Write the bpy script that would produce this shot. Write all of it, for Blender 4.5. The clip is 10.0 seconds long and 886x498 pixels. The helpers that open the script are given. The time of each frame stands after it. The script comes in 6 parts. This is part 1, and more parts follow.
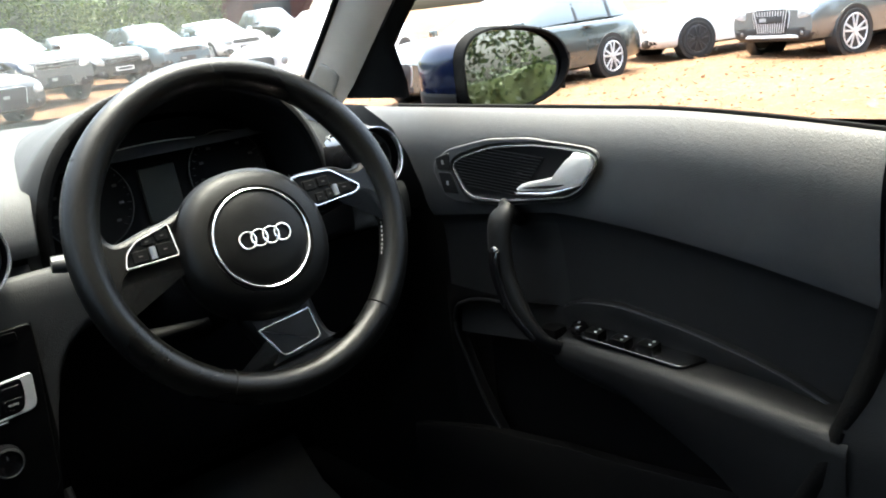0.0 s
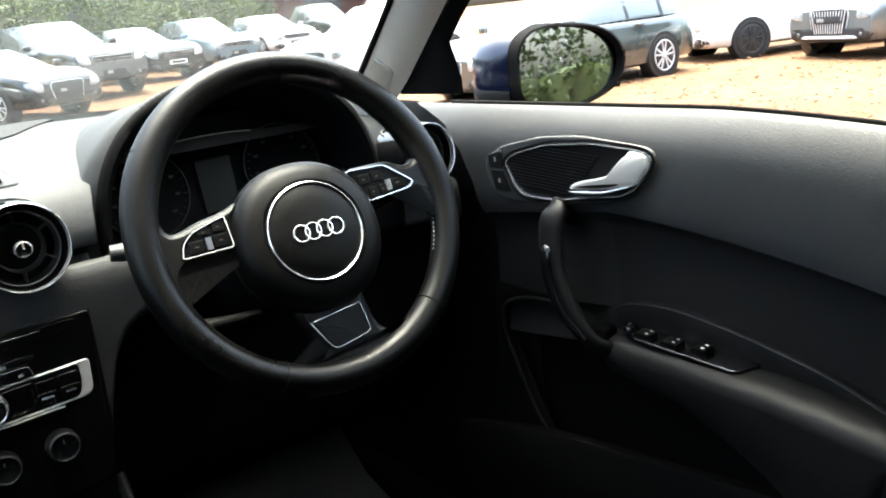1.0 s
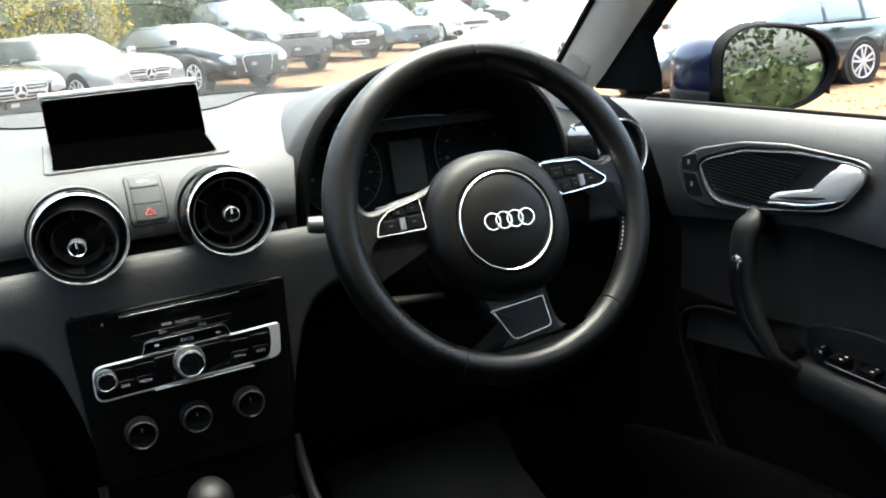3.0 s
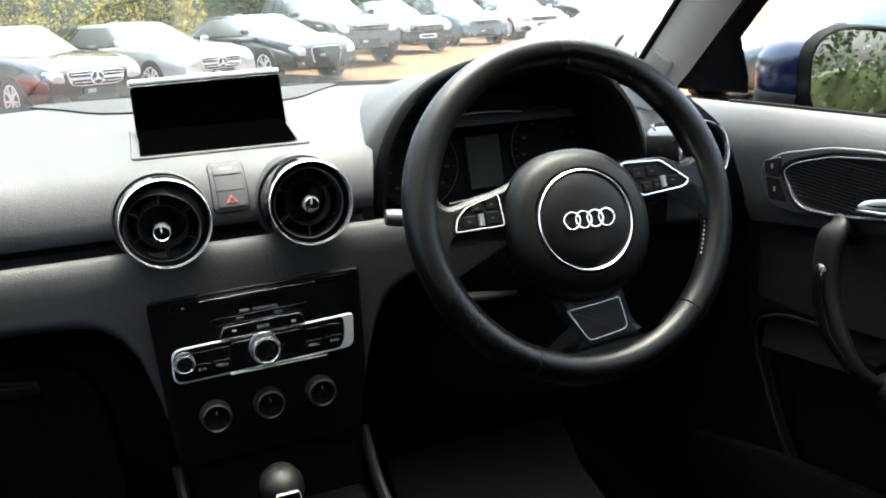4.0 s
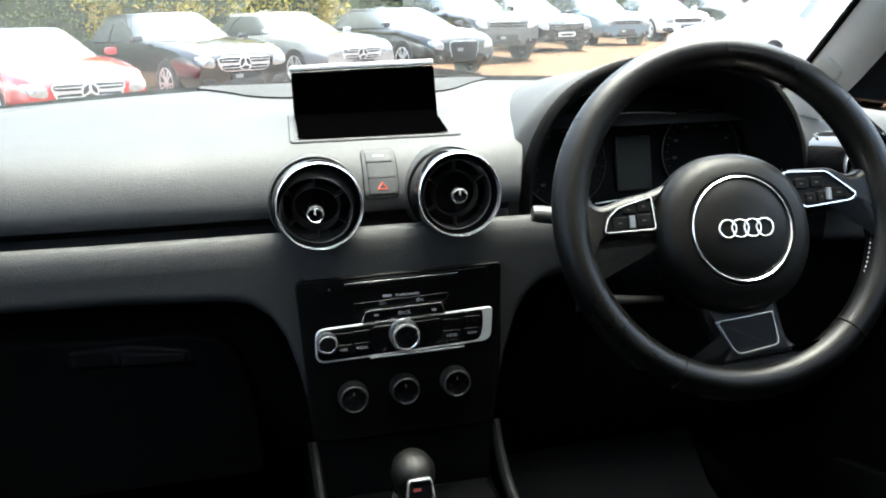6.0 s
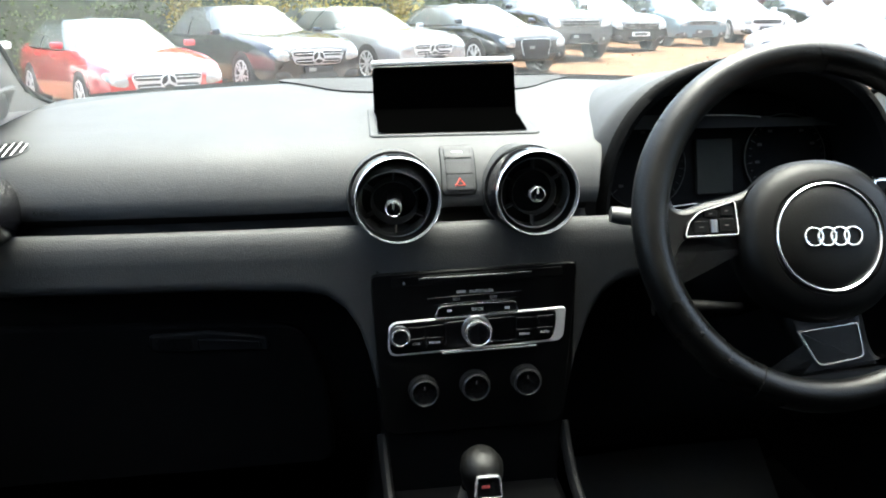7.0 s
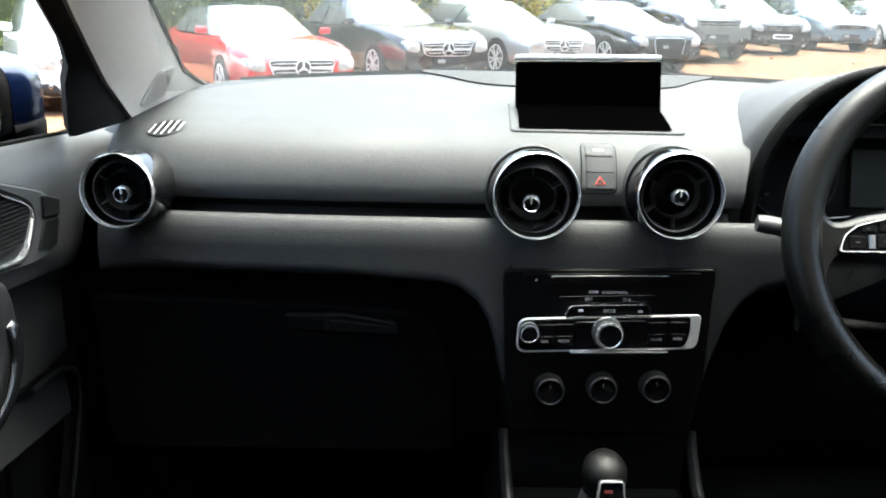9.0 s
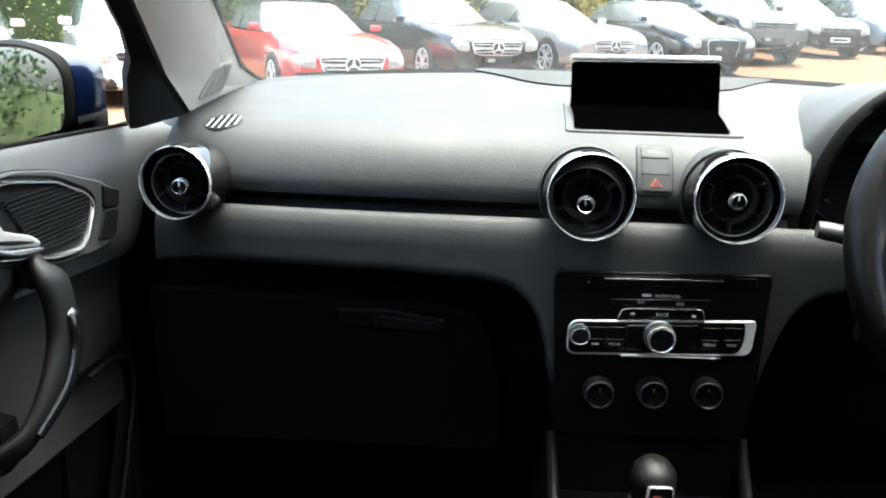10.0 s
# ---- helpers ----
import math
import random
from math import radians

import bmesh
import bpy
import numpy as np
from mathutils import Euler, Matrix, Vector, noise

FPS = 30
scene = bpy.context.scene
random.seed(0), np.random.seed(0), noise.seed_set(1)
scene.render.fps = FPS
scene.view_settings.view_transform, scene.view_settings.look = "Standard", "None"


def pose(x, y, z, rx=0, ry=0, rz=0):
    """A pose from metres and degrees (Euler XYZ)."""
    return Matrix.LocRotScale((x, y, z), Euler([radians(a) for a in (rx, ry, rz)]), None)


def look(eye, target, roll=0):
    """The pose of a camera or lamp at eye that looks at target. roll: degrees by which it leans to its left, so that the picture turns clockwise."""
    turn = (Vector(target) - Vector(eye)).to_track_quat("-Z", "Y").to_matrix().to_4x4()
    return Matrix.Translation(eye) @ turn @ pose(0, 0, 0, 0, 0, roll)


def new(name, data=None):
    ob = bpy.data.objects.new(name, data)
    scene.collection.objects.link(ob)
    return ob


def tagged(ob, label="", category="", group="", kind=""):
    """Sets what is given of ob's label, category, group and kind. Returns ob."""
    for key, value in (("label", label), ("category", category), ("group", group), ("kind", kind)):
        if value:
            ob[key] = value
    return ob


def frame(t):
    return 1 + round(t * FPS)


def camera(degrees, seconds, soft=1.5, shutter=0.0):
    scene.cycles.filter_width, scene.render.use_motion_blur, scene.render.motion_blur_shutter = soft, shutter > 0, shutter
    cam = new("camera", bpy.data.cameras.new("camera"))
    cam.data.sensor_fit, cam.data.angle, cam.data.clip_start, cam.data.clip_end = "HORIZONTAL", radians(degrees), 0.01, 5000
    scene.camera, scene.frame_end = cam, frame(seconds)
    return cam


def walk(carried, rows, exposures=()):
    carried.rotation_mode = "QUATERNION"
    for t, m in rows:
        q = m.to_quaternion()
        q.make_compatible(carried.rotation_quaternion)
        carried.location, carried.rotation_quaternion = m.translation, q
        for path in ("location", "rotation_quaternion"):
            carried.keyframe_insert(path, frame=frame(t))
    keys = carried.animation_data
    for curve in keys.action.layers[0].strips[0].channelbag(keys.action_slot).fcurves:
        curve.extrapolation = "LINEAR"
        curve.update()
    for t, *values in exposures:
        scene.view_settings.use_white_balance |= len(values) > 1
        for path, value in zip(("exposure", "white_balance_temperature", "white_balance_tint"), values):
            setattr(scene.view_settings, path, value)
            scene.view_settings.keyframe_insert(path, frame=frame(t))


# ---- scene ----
from mathutils.bvhtree import BVHTree

# ---- camera and its walk ----
cam = camera(53.6, 10.0, soft=1.9)
PATH = [
    (0, (-0.096, -0.047, 1.132), (1.127, 1.445, 0.602), -6.9),
    (0.5, (-0.097, -0.046, 1.13), (1.106, 1.464, 0.607), -6.9),
    (1, (-0.101, -0.04, 1.132), (1.043, 1.515, 0.607), -6.4),
    (1.5, (-0.107, -0.034, 1.131), (0.967, 1.572, 0.614), -5.8),
    (2, (-0.111, -0.03, 1.132), (0.89, 1.623, 0.617), -5.3),
    (2.5, (-0.117, -0.025, 1.134), (0.798, 1.678, 0.62), -4.6),
    (4, (-0.14, -0.008, 1.137), (0.575, 1.786, 0.618), -2.8),
    (4.5, (-0.146, -0.005, 1.136), (0.506, 1.814, 0.619), -2.4),
    (5, (-0.151, -0.002, 1.136), (0.434, 1.84, 0.619), -1.9),
    (5.5, (-0.156, 0.0, 1.135), (0.361, 1.862, 0.619), -1.5),
    (7, (-0.174, 0.003, 1.135), (0.132, 1.909, 0.614), -0.2),
    (7.5, (-0.18, 0.004, 1.135), (0.051, 1.92, 0.611), 0.2),
    (8, (-0.185, 0.007, 1.134), (-0.016, 1.928, 0.606), 0.7),
    (8.5, (-0.19, 0.008, 1.135), (-0.088, 1.933, 0.603), 1.0),
    (9, (-0.194, 0.007, 1.134), (-0.15, 1.934, 0.598), 1.4),
    (9.5, (-0.199, 0.007, 1.134), (-0.208, 1.933, 0.596), 1.7),
    (10, (-0.202, 0.008, 1.133), (-0.259, 1.932, 0.592), 2.0),
]
STOPS = 3.8
walk(cam, [(t, look(eye, target, roll)) for t, eye, target, roll in PATH], [(0, STOPS, 6420, -4), (4, STOPS, 6250, -5), (10, STOPS, 6150, -4)])

# ---- world and sun: a bright, hazy day ----
SUN_ELEV, SUN_AZ = 76.0, 35.0          # degrees; azimuth clockwise from +y
world = bpy.data.worlds.new("sky")
scene.world = world
world.use_nodes = True
wn = world.node_tree
sky = wn.nodes.new("ShaderNodeTexSky")
sky.sky_type = "NISHITA"
sky.sun_disc = False
sky.sun_elevation, sky.sun_rotation = radians(SUN_ELEV), radians(SUN_AZ)
sky.air_density, sky.dust_density, sky.ozone_density = 0.7, 8.0, 1.0
wn.nodes["Background"].inputs["Strength"].default_value = 0.15
wn.links.new(sky.outputs[0], wn.nodes["Background"].inputs["Color"])
sun_data = bpy.data.lights.new("sun", "SUN")
sun_data.energy, sun_data.angle, sun_data.color = 0.8, radians(40), (1.0, 0.95, 0.88)
sun = new("sun", sun_data)
sd = Vector((math.sin(radians(SUN_AZ)) * math.cos(radians(SUN_ELEV)), math.cos(radians(SUN_AZ)) * math.cos(radians(SUN_ELEV)), math.sin(radians(SUN_ELEV))))
sun.matrix_world = look(sd * 50, (0, 0, 0))


# ---- materials ----
def material(name, color, rough=0.5, metal=0.0, spec=0.5, grain=0.0, grain_scale=900.0, vary=0.15, vary_scale=6.0, rough_vary=0.08, coat=0.0, object_random=0.0, stretch=None, emit=None):
    m = bpy.data.materials.new(name)
    m.use_nodes = True
    nt = m.node_tree
    b = nt.nodes["Principled BSDF"]
    b.inputs["Metallic"].default_value = metal
    b.inputs["Specular IOR Level"].default_value = spec
    b.inputs["Coat Weight"].default_value = coat
    b.inputs["Coat Roughness"].default_value = 0.04
    tc = nt.nodes.new("ShaderNodeTexCoord")
    src = tc.outputs["Object"]
    if stretch:
        mp = nt.nodes.new("ShaderNodeMapping")
        mp.inputs["Scale"].default_value = stretch
        nt.links.new(src, mp.inputs["Vector"])
        src = mp.outputs[0]
    big = nt.nodes.new("ShaderNodeTexNoise")
    big.inputs["Scale"].default_value = vary_scale
    big.inputs["Detail"].default_value = 5
    nt.links.new(src, big.inputs["Vector"])
    fine = nt.nodes.new("ShaderNodeTexNoise")
    fine.inputs["Scale"].default_value = vary_scale * 14
    fine.inputs["Detail"].default_value = 3
    nt.links.new(src, fine.inputs["Vector"])
    add = nt.nodes.new("ShaderNodeMath")
    add.operation = "MULTIPLY_ADD"
    nt.links.new(fine.outputs[0], add.inputs[0])
    add.inputs[1].default_value = 0.5
    nt.links.new(big.outputs[0], add.inputs[2])
    rng = nt.nodes.new("ShaderNodeMapRange")
    rng.inputs["From Min"].default_value, rng.inputs["From Max"].default_value = 0.45, 1.05
    rng.inputs["To Min"].default_value, rng.inputs["To Max"].default_value = 1 - vary, 1 + vary
    nt.links.new(add.outputs[0], rng.inputs["Value"])
    val = rng.outputs[0]
    if object_random:
        oi = nt.nodes.new("ShaderNodeObjectInfo")
        r2 = nt.nodes.new("ShaderNodeMapRange")
        r2.inputs["To Min"].default_value, r2.inputs["To Max"].default_value = 1 - object_random, 1 + object_random
        nt.links.new(oi.outputs["Random"], r2.inputs["Value"])
        mul = nt.nodes.new("ShaderNodeMath")
        mul.operation = "MULTIPLY"
        nt.links.new(val, mul.inputs[0])
        nt.links.new(r2.outputs[0], mul.inputs[1])
        val = mul.outputs[0]
    mix = nt.nodes.new("ShaderNodeVectorMath")
    mix.operation = "SCALE"
    mix.inputs[0].default_value = color
    nt.links.new(val, mix.inputs["Scale"])
    nt.links.new(mix.outputs[0], b.inputs["Base Color"])
    r3 = nt.nodes.new("ShaderNodeMapRange")
    r3.inputs["From Min"].default_value, r3.inputs["From Max"].default_value = 0.3, 0.7
    r3.inputs["To Min"].default_value, r3.inputs["To Max"].default_value = max(0.0, rough - rough_vary), min(1, rough + rough_vary)
    nt.links.new(big.outputs[0], r3.inputs["Value"])
    nt.links.new(r3.outputs[0], b.inputs["Roughness"])
    if grain:
        g = nt.nodes.new("ShaderNodeTexVoronoi")
        g.inputs["Scale"].default_value = grain_scale
        nt.links.new(src, g.inputs["Vector"])
        bp = nt.nodes.new("ShaderNodeBump")
        bp.inputs["Strength"].default_value = grain
        bp.inputs["Distance"].default_value = 0.4 / grain_scale
        nt.links.new(g.outputs["Distance"], bp.inputs["Height"])
        nt.links.new(bp.outputs[0], b.inputs["Normal"])
    if emit:
        b.inputs["Emission Color"].default_value = (*emit[:3], 1)
        b.inputs["Emission Strength"].default_value = emit[3]
    return m


def pane_material(name, tint, gloss):
    """Thin glass: lets the view through, with a fresnel reflection."""
    m = bpy.data.materials.new(name)
    m.use_nodes = True
    nt = m.node_tree
    nt.nodes.clear()
    out = nt.nodes.new("ShaderNodeOutputMaterial")
    tr = nt.nodes.new("ShaderNodeBsdfTransparent")
    tr.inputs[0].default_value = (*tint, 1)
    gl = nt.nodes.new("ShaderNodeBsdfGlossy")
    gl.inputs["Roughness"].default_value = 0.02
    fr = nt.nodes.new("ShaderNodeFresnel")
    fr.inputs[0].default_value = 1.45
    mul = nt.nodes.new("ShaderNodeMath")
    mul.operation = "MULTIPLY"
    mul.inputs[1].default_value = gloss
    nt.links.new(fr.outputs[0], mul.inputs[0])
    mx = nt.nodes.new("ShaderNodeMixShader")
    nt.links.new(mul.outputs[0], mx.inputs[0])
    nt.links.new(tr.outputs[0], mx.inputs[1])
    nt.links.new(gl.outputs[0], mx.inputs[2])
    nt.links.new(mx.outputs[0], out.inputs[0])
    return m


M_DASH = material("dash_soft_plastic", (0.0295, 0.0307, 0.0318), 0.62, spec=0.16, grain=0.35, grain_scale=700, vary=0.14)
M_SPEAKER = material("speaker_mesh", (0.0095, 0.0097, 0.010), 0.7, spec=0.2, grain=0.5, grain_scale=900, vary=0.12)
M_LEVER = material("lever_silver", (0.50, 0.50, 0.49), 0.42, metal=0.3, vary=0.05)
M_STALKTIP = material("stalk_tip_grey", (0.024, 0.024, 0.024), 0.45, spec=0.3, vary=0.08)
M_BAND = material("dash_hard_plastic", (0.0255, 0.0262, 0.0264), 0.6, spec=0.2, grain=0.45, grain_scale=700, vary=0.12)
M_DIMRING = material("dull_ring", (0.20, 0.20, 0.20), 0.3, metal=0.9)
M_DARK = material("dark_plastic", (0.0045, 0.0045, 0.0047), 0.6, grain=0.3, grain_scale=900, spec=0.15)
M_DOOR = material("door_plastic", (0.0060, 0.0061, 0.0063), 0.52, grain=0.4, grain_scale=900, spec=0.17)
M_GRAB = material("grab_handle_plastic", (0.0040, 0.0041, 0.0042), 0.45, grain=0.3, grain_scale=900, spec=0.2)
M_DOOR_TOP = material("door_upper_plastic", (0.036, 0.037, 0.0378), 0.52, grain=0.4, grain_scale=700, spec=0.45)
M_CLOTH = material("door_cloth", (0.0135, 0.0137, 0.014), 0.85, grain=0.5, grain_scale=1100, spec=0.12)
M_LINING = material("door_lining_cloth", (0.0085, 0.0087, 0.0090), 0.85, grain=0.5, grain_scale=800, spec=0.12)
M_HEATRING = material("dark_ring", (0.045, 0.045, 0.045), 0.35, metal=0.85)
M_PIANO = material("piano_black_trim", (0.002, 0.002, 0.0022), 0.2, spec=0.25, vary=0.1, rough_vary=0.04)
M_VANE = material("vent_plastic", (0.018, 0.018, 0.0184), 0.45, spec=0.3, vary=0.1)
M_LEATHER = material("wheel_leather", (0.0014, 0.0014, 0.0013), 0.32, grain=0.3, grain_scale=700, rough_vary=0.1, spec=0.2)
M_PANEL = material("fascia_plastic", (0.0012, 0.0012, 0.0012), 0.5, spec=0.07, grain=0.2, grain_scale=1500)
M_GLOSS = material("gloss_black", (0.004, 0.004, 0.0045), 0.05, spec=0.75, vary=0.1, rough_vary=0.02)
M_CHROME = material("chrome", (0.84, 0.85, 0.86), 0.2, metal=0.88, vary=0.05, rough_vary=0.05)
M_SATIN = material("satin_metal", (0.72, 0.71, 0.68), 0.38, metal=0.6, vary=0.06, rough_vary=0.06)
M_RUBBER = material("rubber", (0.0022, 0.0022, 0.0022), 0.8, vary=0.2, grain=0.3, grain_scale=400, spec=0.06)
M_TRIM = material("pillar_cloth", (0.46, 0.425, 0.375), 0.9, grain=0.4, grain_scale=1000, vary=0.06)
M_TWEETER = material("tweeter_cloth", (0.42, 0.395, 0.355), 0.9, grain=0.4, grain_scale=1000, vary=0.06)
M_WHITE = material("white_print", (0.7, 0.7, 0.7), 0.6)
M_GREYPRINT = material("grey_print", (0.26, 0.26, 0.26), 0.6)
M_DIMPRINT = material("dim_print", (0.045, 0.045, 0.045), 0.6, spec=0.1)
M_RED = material("red_print", (0.45, 0.05, 0.03), 0.5)
M_DARKRED = material("dark_red_print", (0.10, 0.012, 0.012), 0.5)
M_SCREEN = material("screen_glass", (0.0002, 0.0002, 0.0002), 0.6, spec=0.0, vary=0.05, rough_vary=0.03)
M_LCD = material("lcd_grey", (0.018, 0.0195, 0.0175), 0.5, spec=0.1)
M_DIALRING = material("dial_ring_grey", (0.05, 0.05, 0.048), 0.4, metal=0.6)
M_HUB = material("airbag_cover_plastic", (0.0013, 0.0013, 0.0012), 0.42, grain=0.3, grain_scale=900, spec=0.13)
M_BLUE = material("blue_car_paint", (0.0018, 0.005, 0.021), 0.22, metal=0.2, coat=0.35, vary=0.06)
M_MIRROR = material("mirror_glass", (0.86, 0.88, 0.88), 0.015, metal=1.0, vary=0.02, rough_vary=0.005)
M_PAPER = material("paper_mat", (0.075, 0.075, 0.074), 0.9, vary=0.12)
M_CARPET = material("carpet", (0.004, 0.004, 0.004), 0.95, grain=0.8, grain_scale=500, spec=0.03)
# plastic low in the cabin: near-black, the shade there put into the colour
M_SHADED = material("shaded_plastic", (0.0026, 0.0026, 0.0027), 0.8, grain=0.3, grain_scale=900, spec=0.03)
M_SHELL = material("cabin_lining", (0.42, 0.41, 0.39), 0.9, grain=0.3, grain_scale=600)
M_PANE = pane_material("window_glass", (0.95, 0.965, 0.96), 0.06)
M_SCREENGLASS = pane_material("windscreen_glass", (0.93, 0.95, 0.945), 0.42)
M_FACE = material("dial_black", (0.0012, 0.0012, 0.0013), 0.6, spec=0.06, vary=0.1)

# ---- helpers of the build ----


def finish(bm, smooth=True, angle=40):
    bmesh.ops.recalc_face_normals(bm, faces=bm.faces)
    if smooth:
        for f in bm.faces:
            f.smooth = len(f.verts) < 7
        lim = radians(angle)
        for e in bm.edges:
            if len(e.link_faces) == 2 and e.calc_face_angle(0) > lim:
                e.smooth = False
    return bm


def mesh_of(name, bm, mat, smooth=True, angle=40):
    finish(bm, smooth, angle)
    me = bpy.data.meshes.new(name)
    bm.to_mesh(me)
    bm.free()
    if mat:
        me.materials.append(mat)
    return me


def part(name, bm, mat, parent=None, label="", smooth=True, angle=40):
    ob = new(name, mesh_of(name, bm, mat, smooth, angle))
    if parent:
        ob.parent = parent
        ob.matrix_parent_inverse = parent.matrix_basis.inverted()
    return tagged(ob, label)


def thing(name, label, category, at=(0, 0, 0), group="", kind=""):
    ob = new(name)
    ob.empty_display_size = 0.05
    ob.matrix_basis = at if isinstance(at, Matrix) else Matrix.Translation(at)
    return tagged(ob, label, category, group, kind)


def loft(rows, closed=False, caps=False, bm=None):
    """A skin through rows of points, all of the same count."""
    bm = bm or bmesh.new()
    vs = [[bm.verts.new(p) for p in row] for row in rows]
    n = len(rows[0])
    for a, b in zip(vs, vs[1:]):
        for i in range(n if closed else n - 1):
            j = (i + 1) % n
            try:
                bm.faces.new((a[i], a[j], b[j], b[i]))
            except ValueError:
                pass
    if caps:
        for ring in (vs[0], vs[-1]):
            try:
                bm.faces.new(ring)
            except ValueError:
                pass
    return bm


def revolve(profile, seg=48, m=None, bm=None):
    """Turns (radius, height) points round the local z axis."""
    m = m or Matrix()
    rows = []
    for r, h in profile:
        rows.append([m @ Vector((max(r, 1e-5) * math.cos(2 * math.pi * k / seg), max(r, 1e-5) * math.sin(2 * math.pi * k / seg), h)) for k in range(seg)])
    return loft(rows, closed=True, bm=bm)


def torus_profile(radius, tube, n=10, flat=1.0):
    return [(radius + tube * math.cos(2 * math.pi * k / n), tube * flat * math.sin(2 * math.pi * k / n)) for k in range(n + 1)]


def tube(path, radius, seg=12, caps=True, flat=1.0, up=(0, 0, 1), bm=None):
    """A tube along a path; radius: a number or one a point; flat squeezes it along its second axis."""
    pts = [Vector(p) for p in path]
    rows = []
    for i, p in enumerate(pts):
        d = (pts[min(i + 1, len(pts) - 1)] - pts[max(i - 1, 0)]).normalized()
        a = d.cross(Vector(up))
        a = a.normalized() if a.length > 1e-4 else d.cross(Vector((1, 0, 0))).normalized()
        b = a.cross(d).normalized()
        r = radius[i] if isinstance(radius, (list, tuple)) else radius
        rows.append([p + a * (r * math.cos(2 * math.pi * k / seg)) + b * (r * flat * math.sin(2 * math.pi * k / seg)) for k in range(seg)])
    return loft(rows, closed=True, caps=caps, bm=bm)


def spline(points, n):
    """n points on a smooth line through the given ones."""
    p = [Vector(q) for q in points]
    out = []
    for k in range(n):
        s = k / (n - 1) * (len(p) - 1)
        i = min(int(s), len(p) - 2)
        f = s - i
        a, b, c, d = p[max(i - 1, 0)], p[i], p[i + 1], p[min(i + 2, len(p) - 1)]
        out.append(0.5 * ((2 * b) + (c - a) * f + (2 * a - 5 * b + 4 * c - d) * f * f + (3 * b - a - 3 * c + d) * f ** 3))
    return out


def rounded(points, radius, n=4):
    """A 2D outline with its corners rounded. radius: a number or one a corner."""
    out = []
    c = len(points)
    for i in range(c):
        p, a, b = Vector(points[i]), Vector(points[i - 1]), Vector(points[(i + 1) % c])
        r = radius[i] if isinstance(radius, (list, tuple)) else radius
        da, db = (a - p), (b - p)
        ra, rb = min(r, da.length * 0.48), min(r, db.length * 0.48)
        s, e = p + da.normalized() * ra, p + db.normalized() * rb
        for k in range(n + 1):
            f = k / n
            out.append((1 - f) ** 2 * s + 2 * f * (1 - f) * p + f * f * e)
    return out


def offset2d(pts, d):
    """The outline moved inwards by d (for outlines that run anticlockwise)."""
    out = []
    n = len(pts)
    for i in range(n):
        a, b = Vector(pts[i - 1]), Vector(pts[(i + 1) % n])
        t = (b - a)
        t = t.normalized() if t.length > 1e-9 else Vector((1, 0))
        out.append(Vector(pts[i]) + Vector((-t.y, t.x)) * d)
    return out


def plate(outline, depth, m, bevel=0.0, bm=None, dome=0.0):
    """A solid plate: outline in the local xy plane, from z = 0 up to depth, its front edge bevelled."""
    bm = bm or bmesh.new()
    area = sum(outline[i - 1][0] * outline[i][1] - outline[i][0] * outline[i - 1][1] for i in range(len(outline)))
    if area < 0:
        outline = list(reversed(outline))
    rows = [[m @ Vector((p[0], p[1], 0)) for p in outline]]
    rows.append([m @ Vector((p[0], p[1], depth - bevel)) for p in outline])
    if bevel:
        inner = offset2d(outline, bevel * 0.35)
        rows.append([m @ Vector((p[0], p[1], depth - bevel * 0.3)) for p in inner])
        inner = offset2d(outline, bevel)
        rows.append([m @ Vector((p[0], p[1], depth)) for p in inner])
    if dome:
        c = sum((Vector(p) for p in outline), Vector((0, 0))) / len(outline)
        for f in (0.8, 0.5, 0.2):
            rows.append([m @ Vector((*(c + (Vector(p) - c) * f), depth + dome * (1 - f * f))) for p in outline])
    return loft(rows, closed=True, caps=True, bm=bm)


def frame_plate(outline, width, depth, m, bm=None):
    """A ring-shaped plate that follows an outline."""
    area = sum(outline[i - 1][0] * outline[i][1] - outline[i][0] * outline[i - 1][1] for i in range(len(outline)))
    if area < 0:
        outline = list(reversed(outline))
    inner = offset2d(outline, width)
    a, b = offset2d(outline, width * 0.3), offset2d(outline, width * 0.7)
    rows = [[m @ Vector((p[0], p[1], 0)) for p in outline], [m @ Vector((p[0], p[1], depth * 0.6)) for p in outline], [m @ Vector((p[0], p[1], depth)) for p in a],
            [m @ Vector((p[0], p[1], depth)) for p in b], [m @ Vector((p[0], p[1], depth * 0.6)) for p in inner], [m @ Vector((p[0], p[1], 0)) for p in inner]]
    return loft(rows, closed=True, bm=bm)


def box(center, size, bevel=0.0, m=None, bm=None):
    m = m or Matrix()
    b2 = bmesh.new()
    bmesh.ops.create_cube(b2, size=1)
    for v in b2.verts:
        v.co = Vector((v.co.x * size[0], v.co.y * size[1], v.co.z * size[2]))
    if bevel:
        bmesh.ops.bevel(b2, geom=list(b2.edges), offset=bevel, segments=2, profile=0.6, affect="EDGES")
    for v in b2.verts:
        v.co = m @ (v.co + Vector(center))
    if bm is None:
        return b2
    vs = {v: bm.verts.new(v.co) for v in b2.verts}
    for f in b2.faces:
        bm.faces.new([vs[v] for v in f.verts])
    b2.free()
    return bm


def ellipse(cx, cy, rx, ry, n=32):
    return [(cx + rx * math.cos(2 * math.pi * k / n), cy + ry * math.sin(2 * math.pi * k / n)) for k in range(n)]


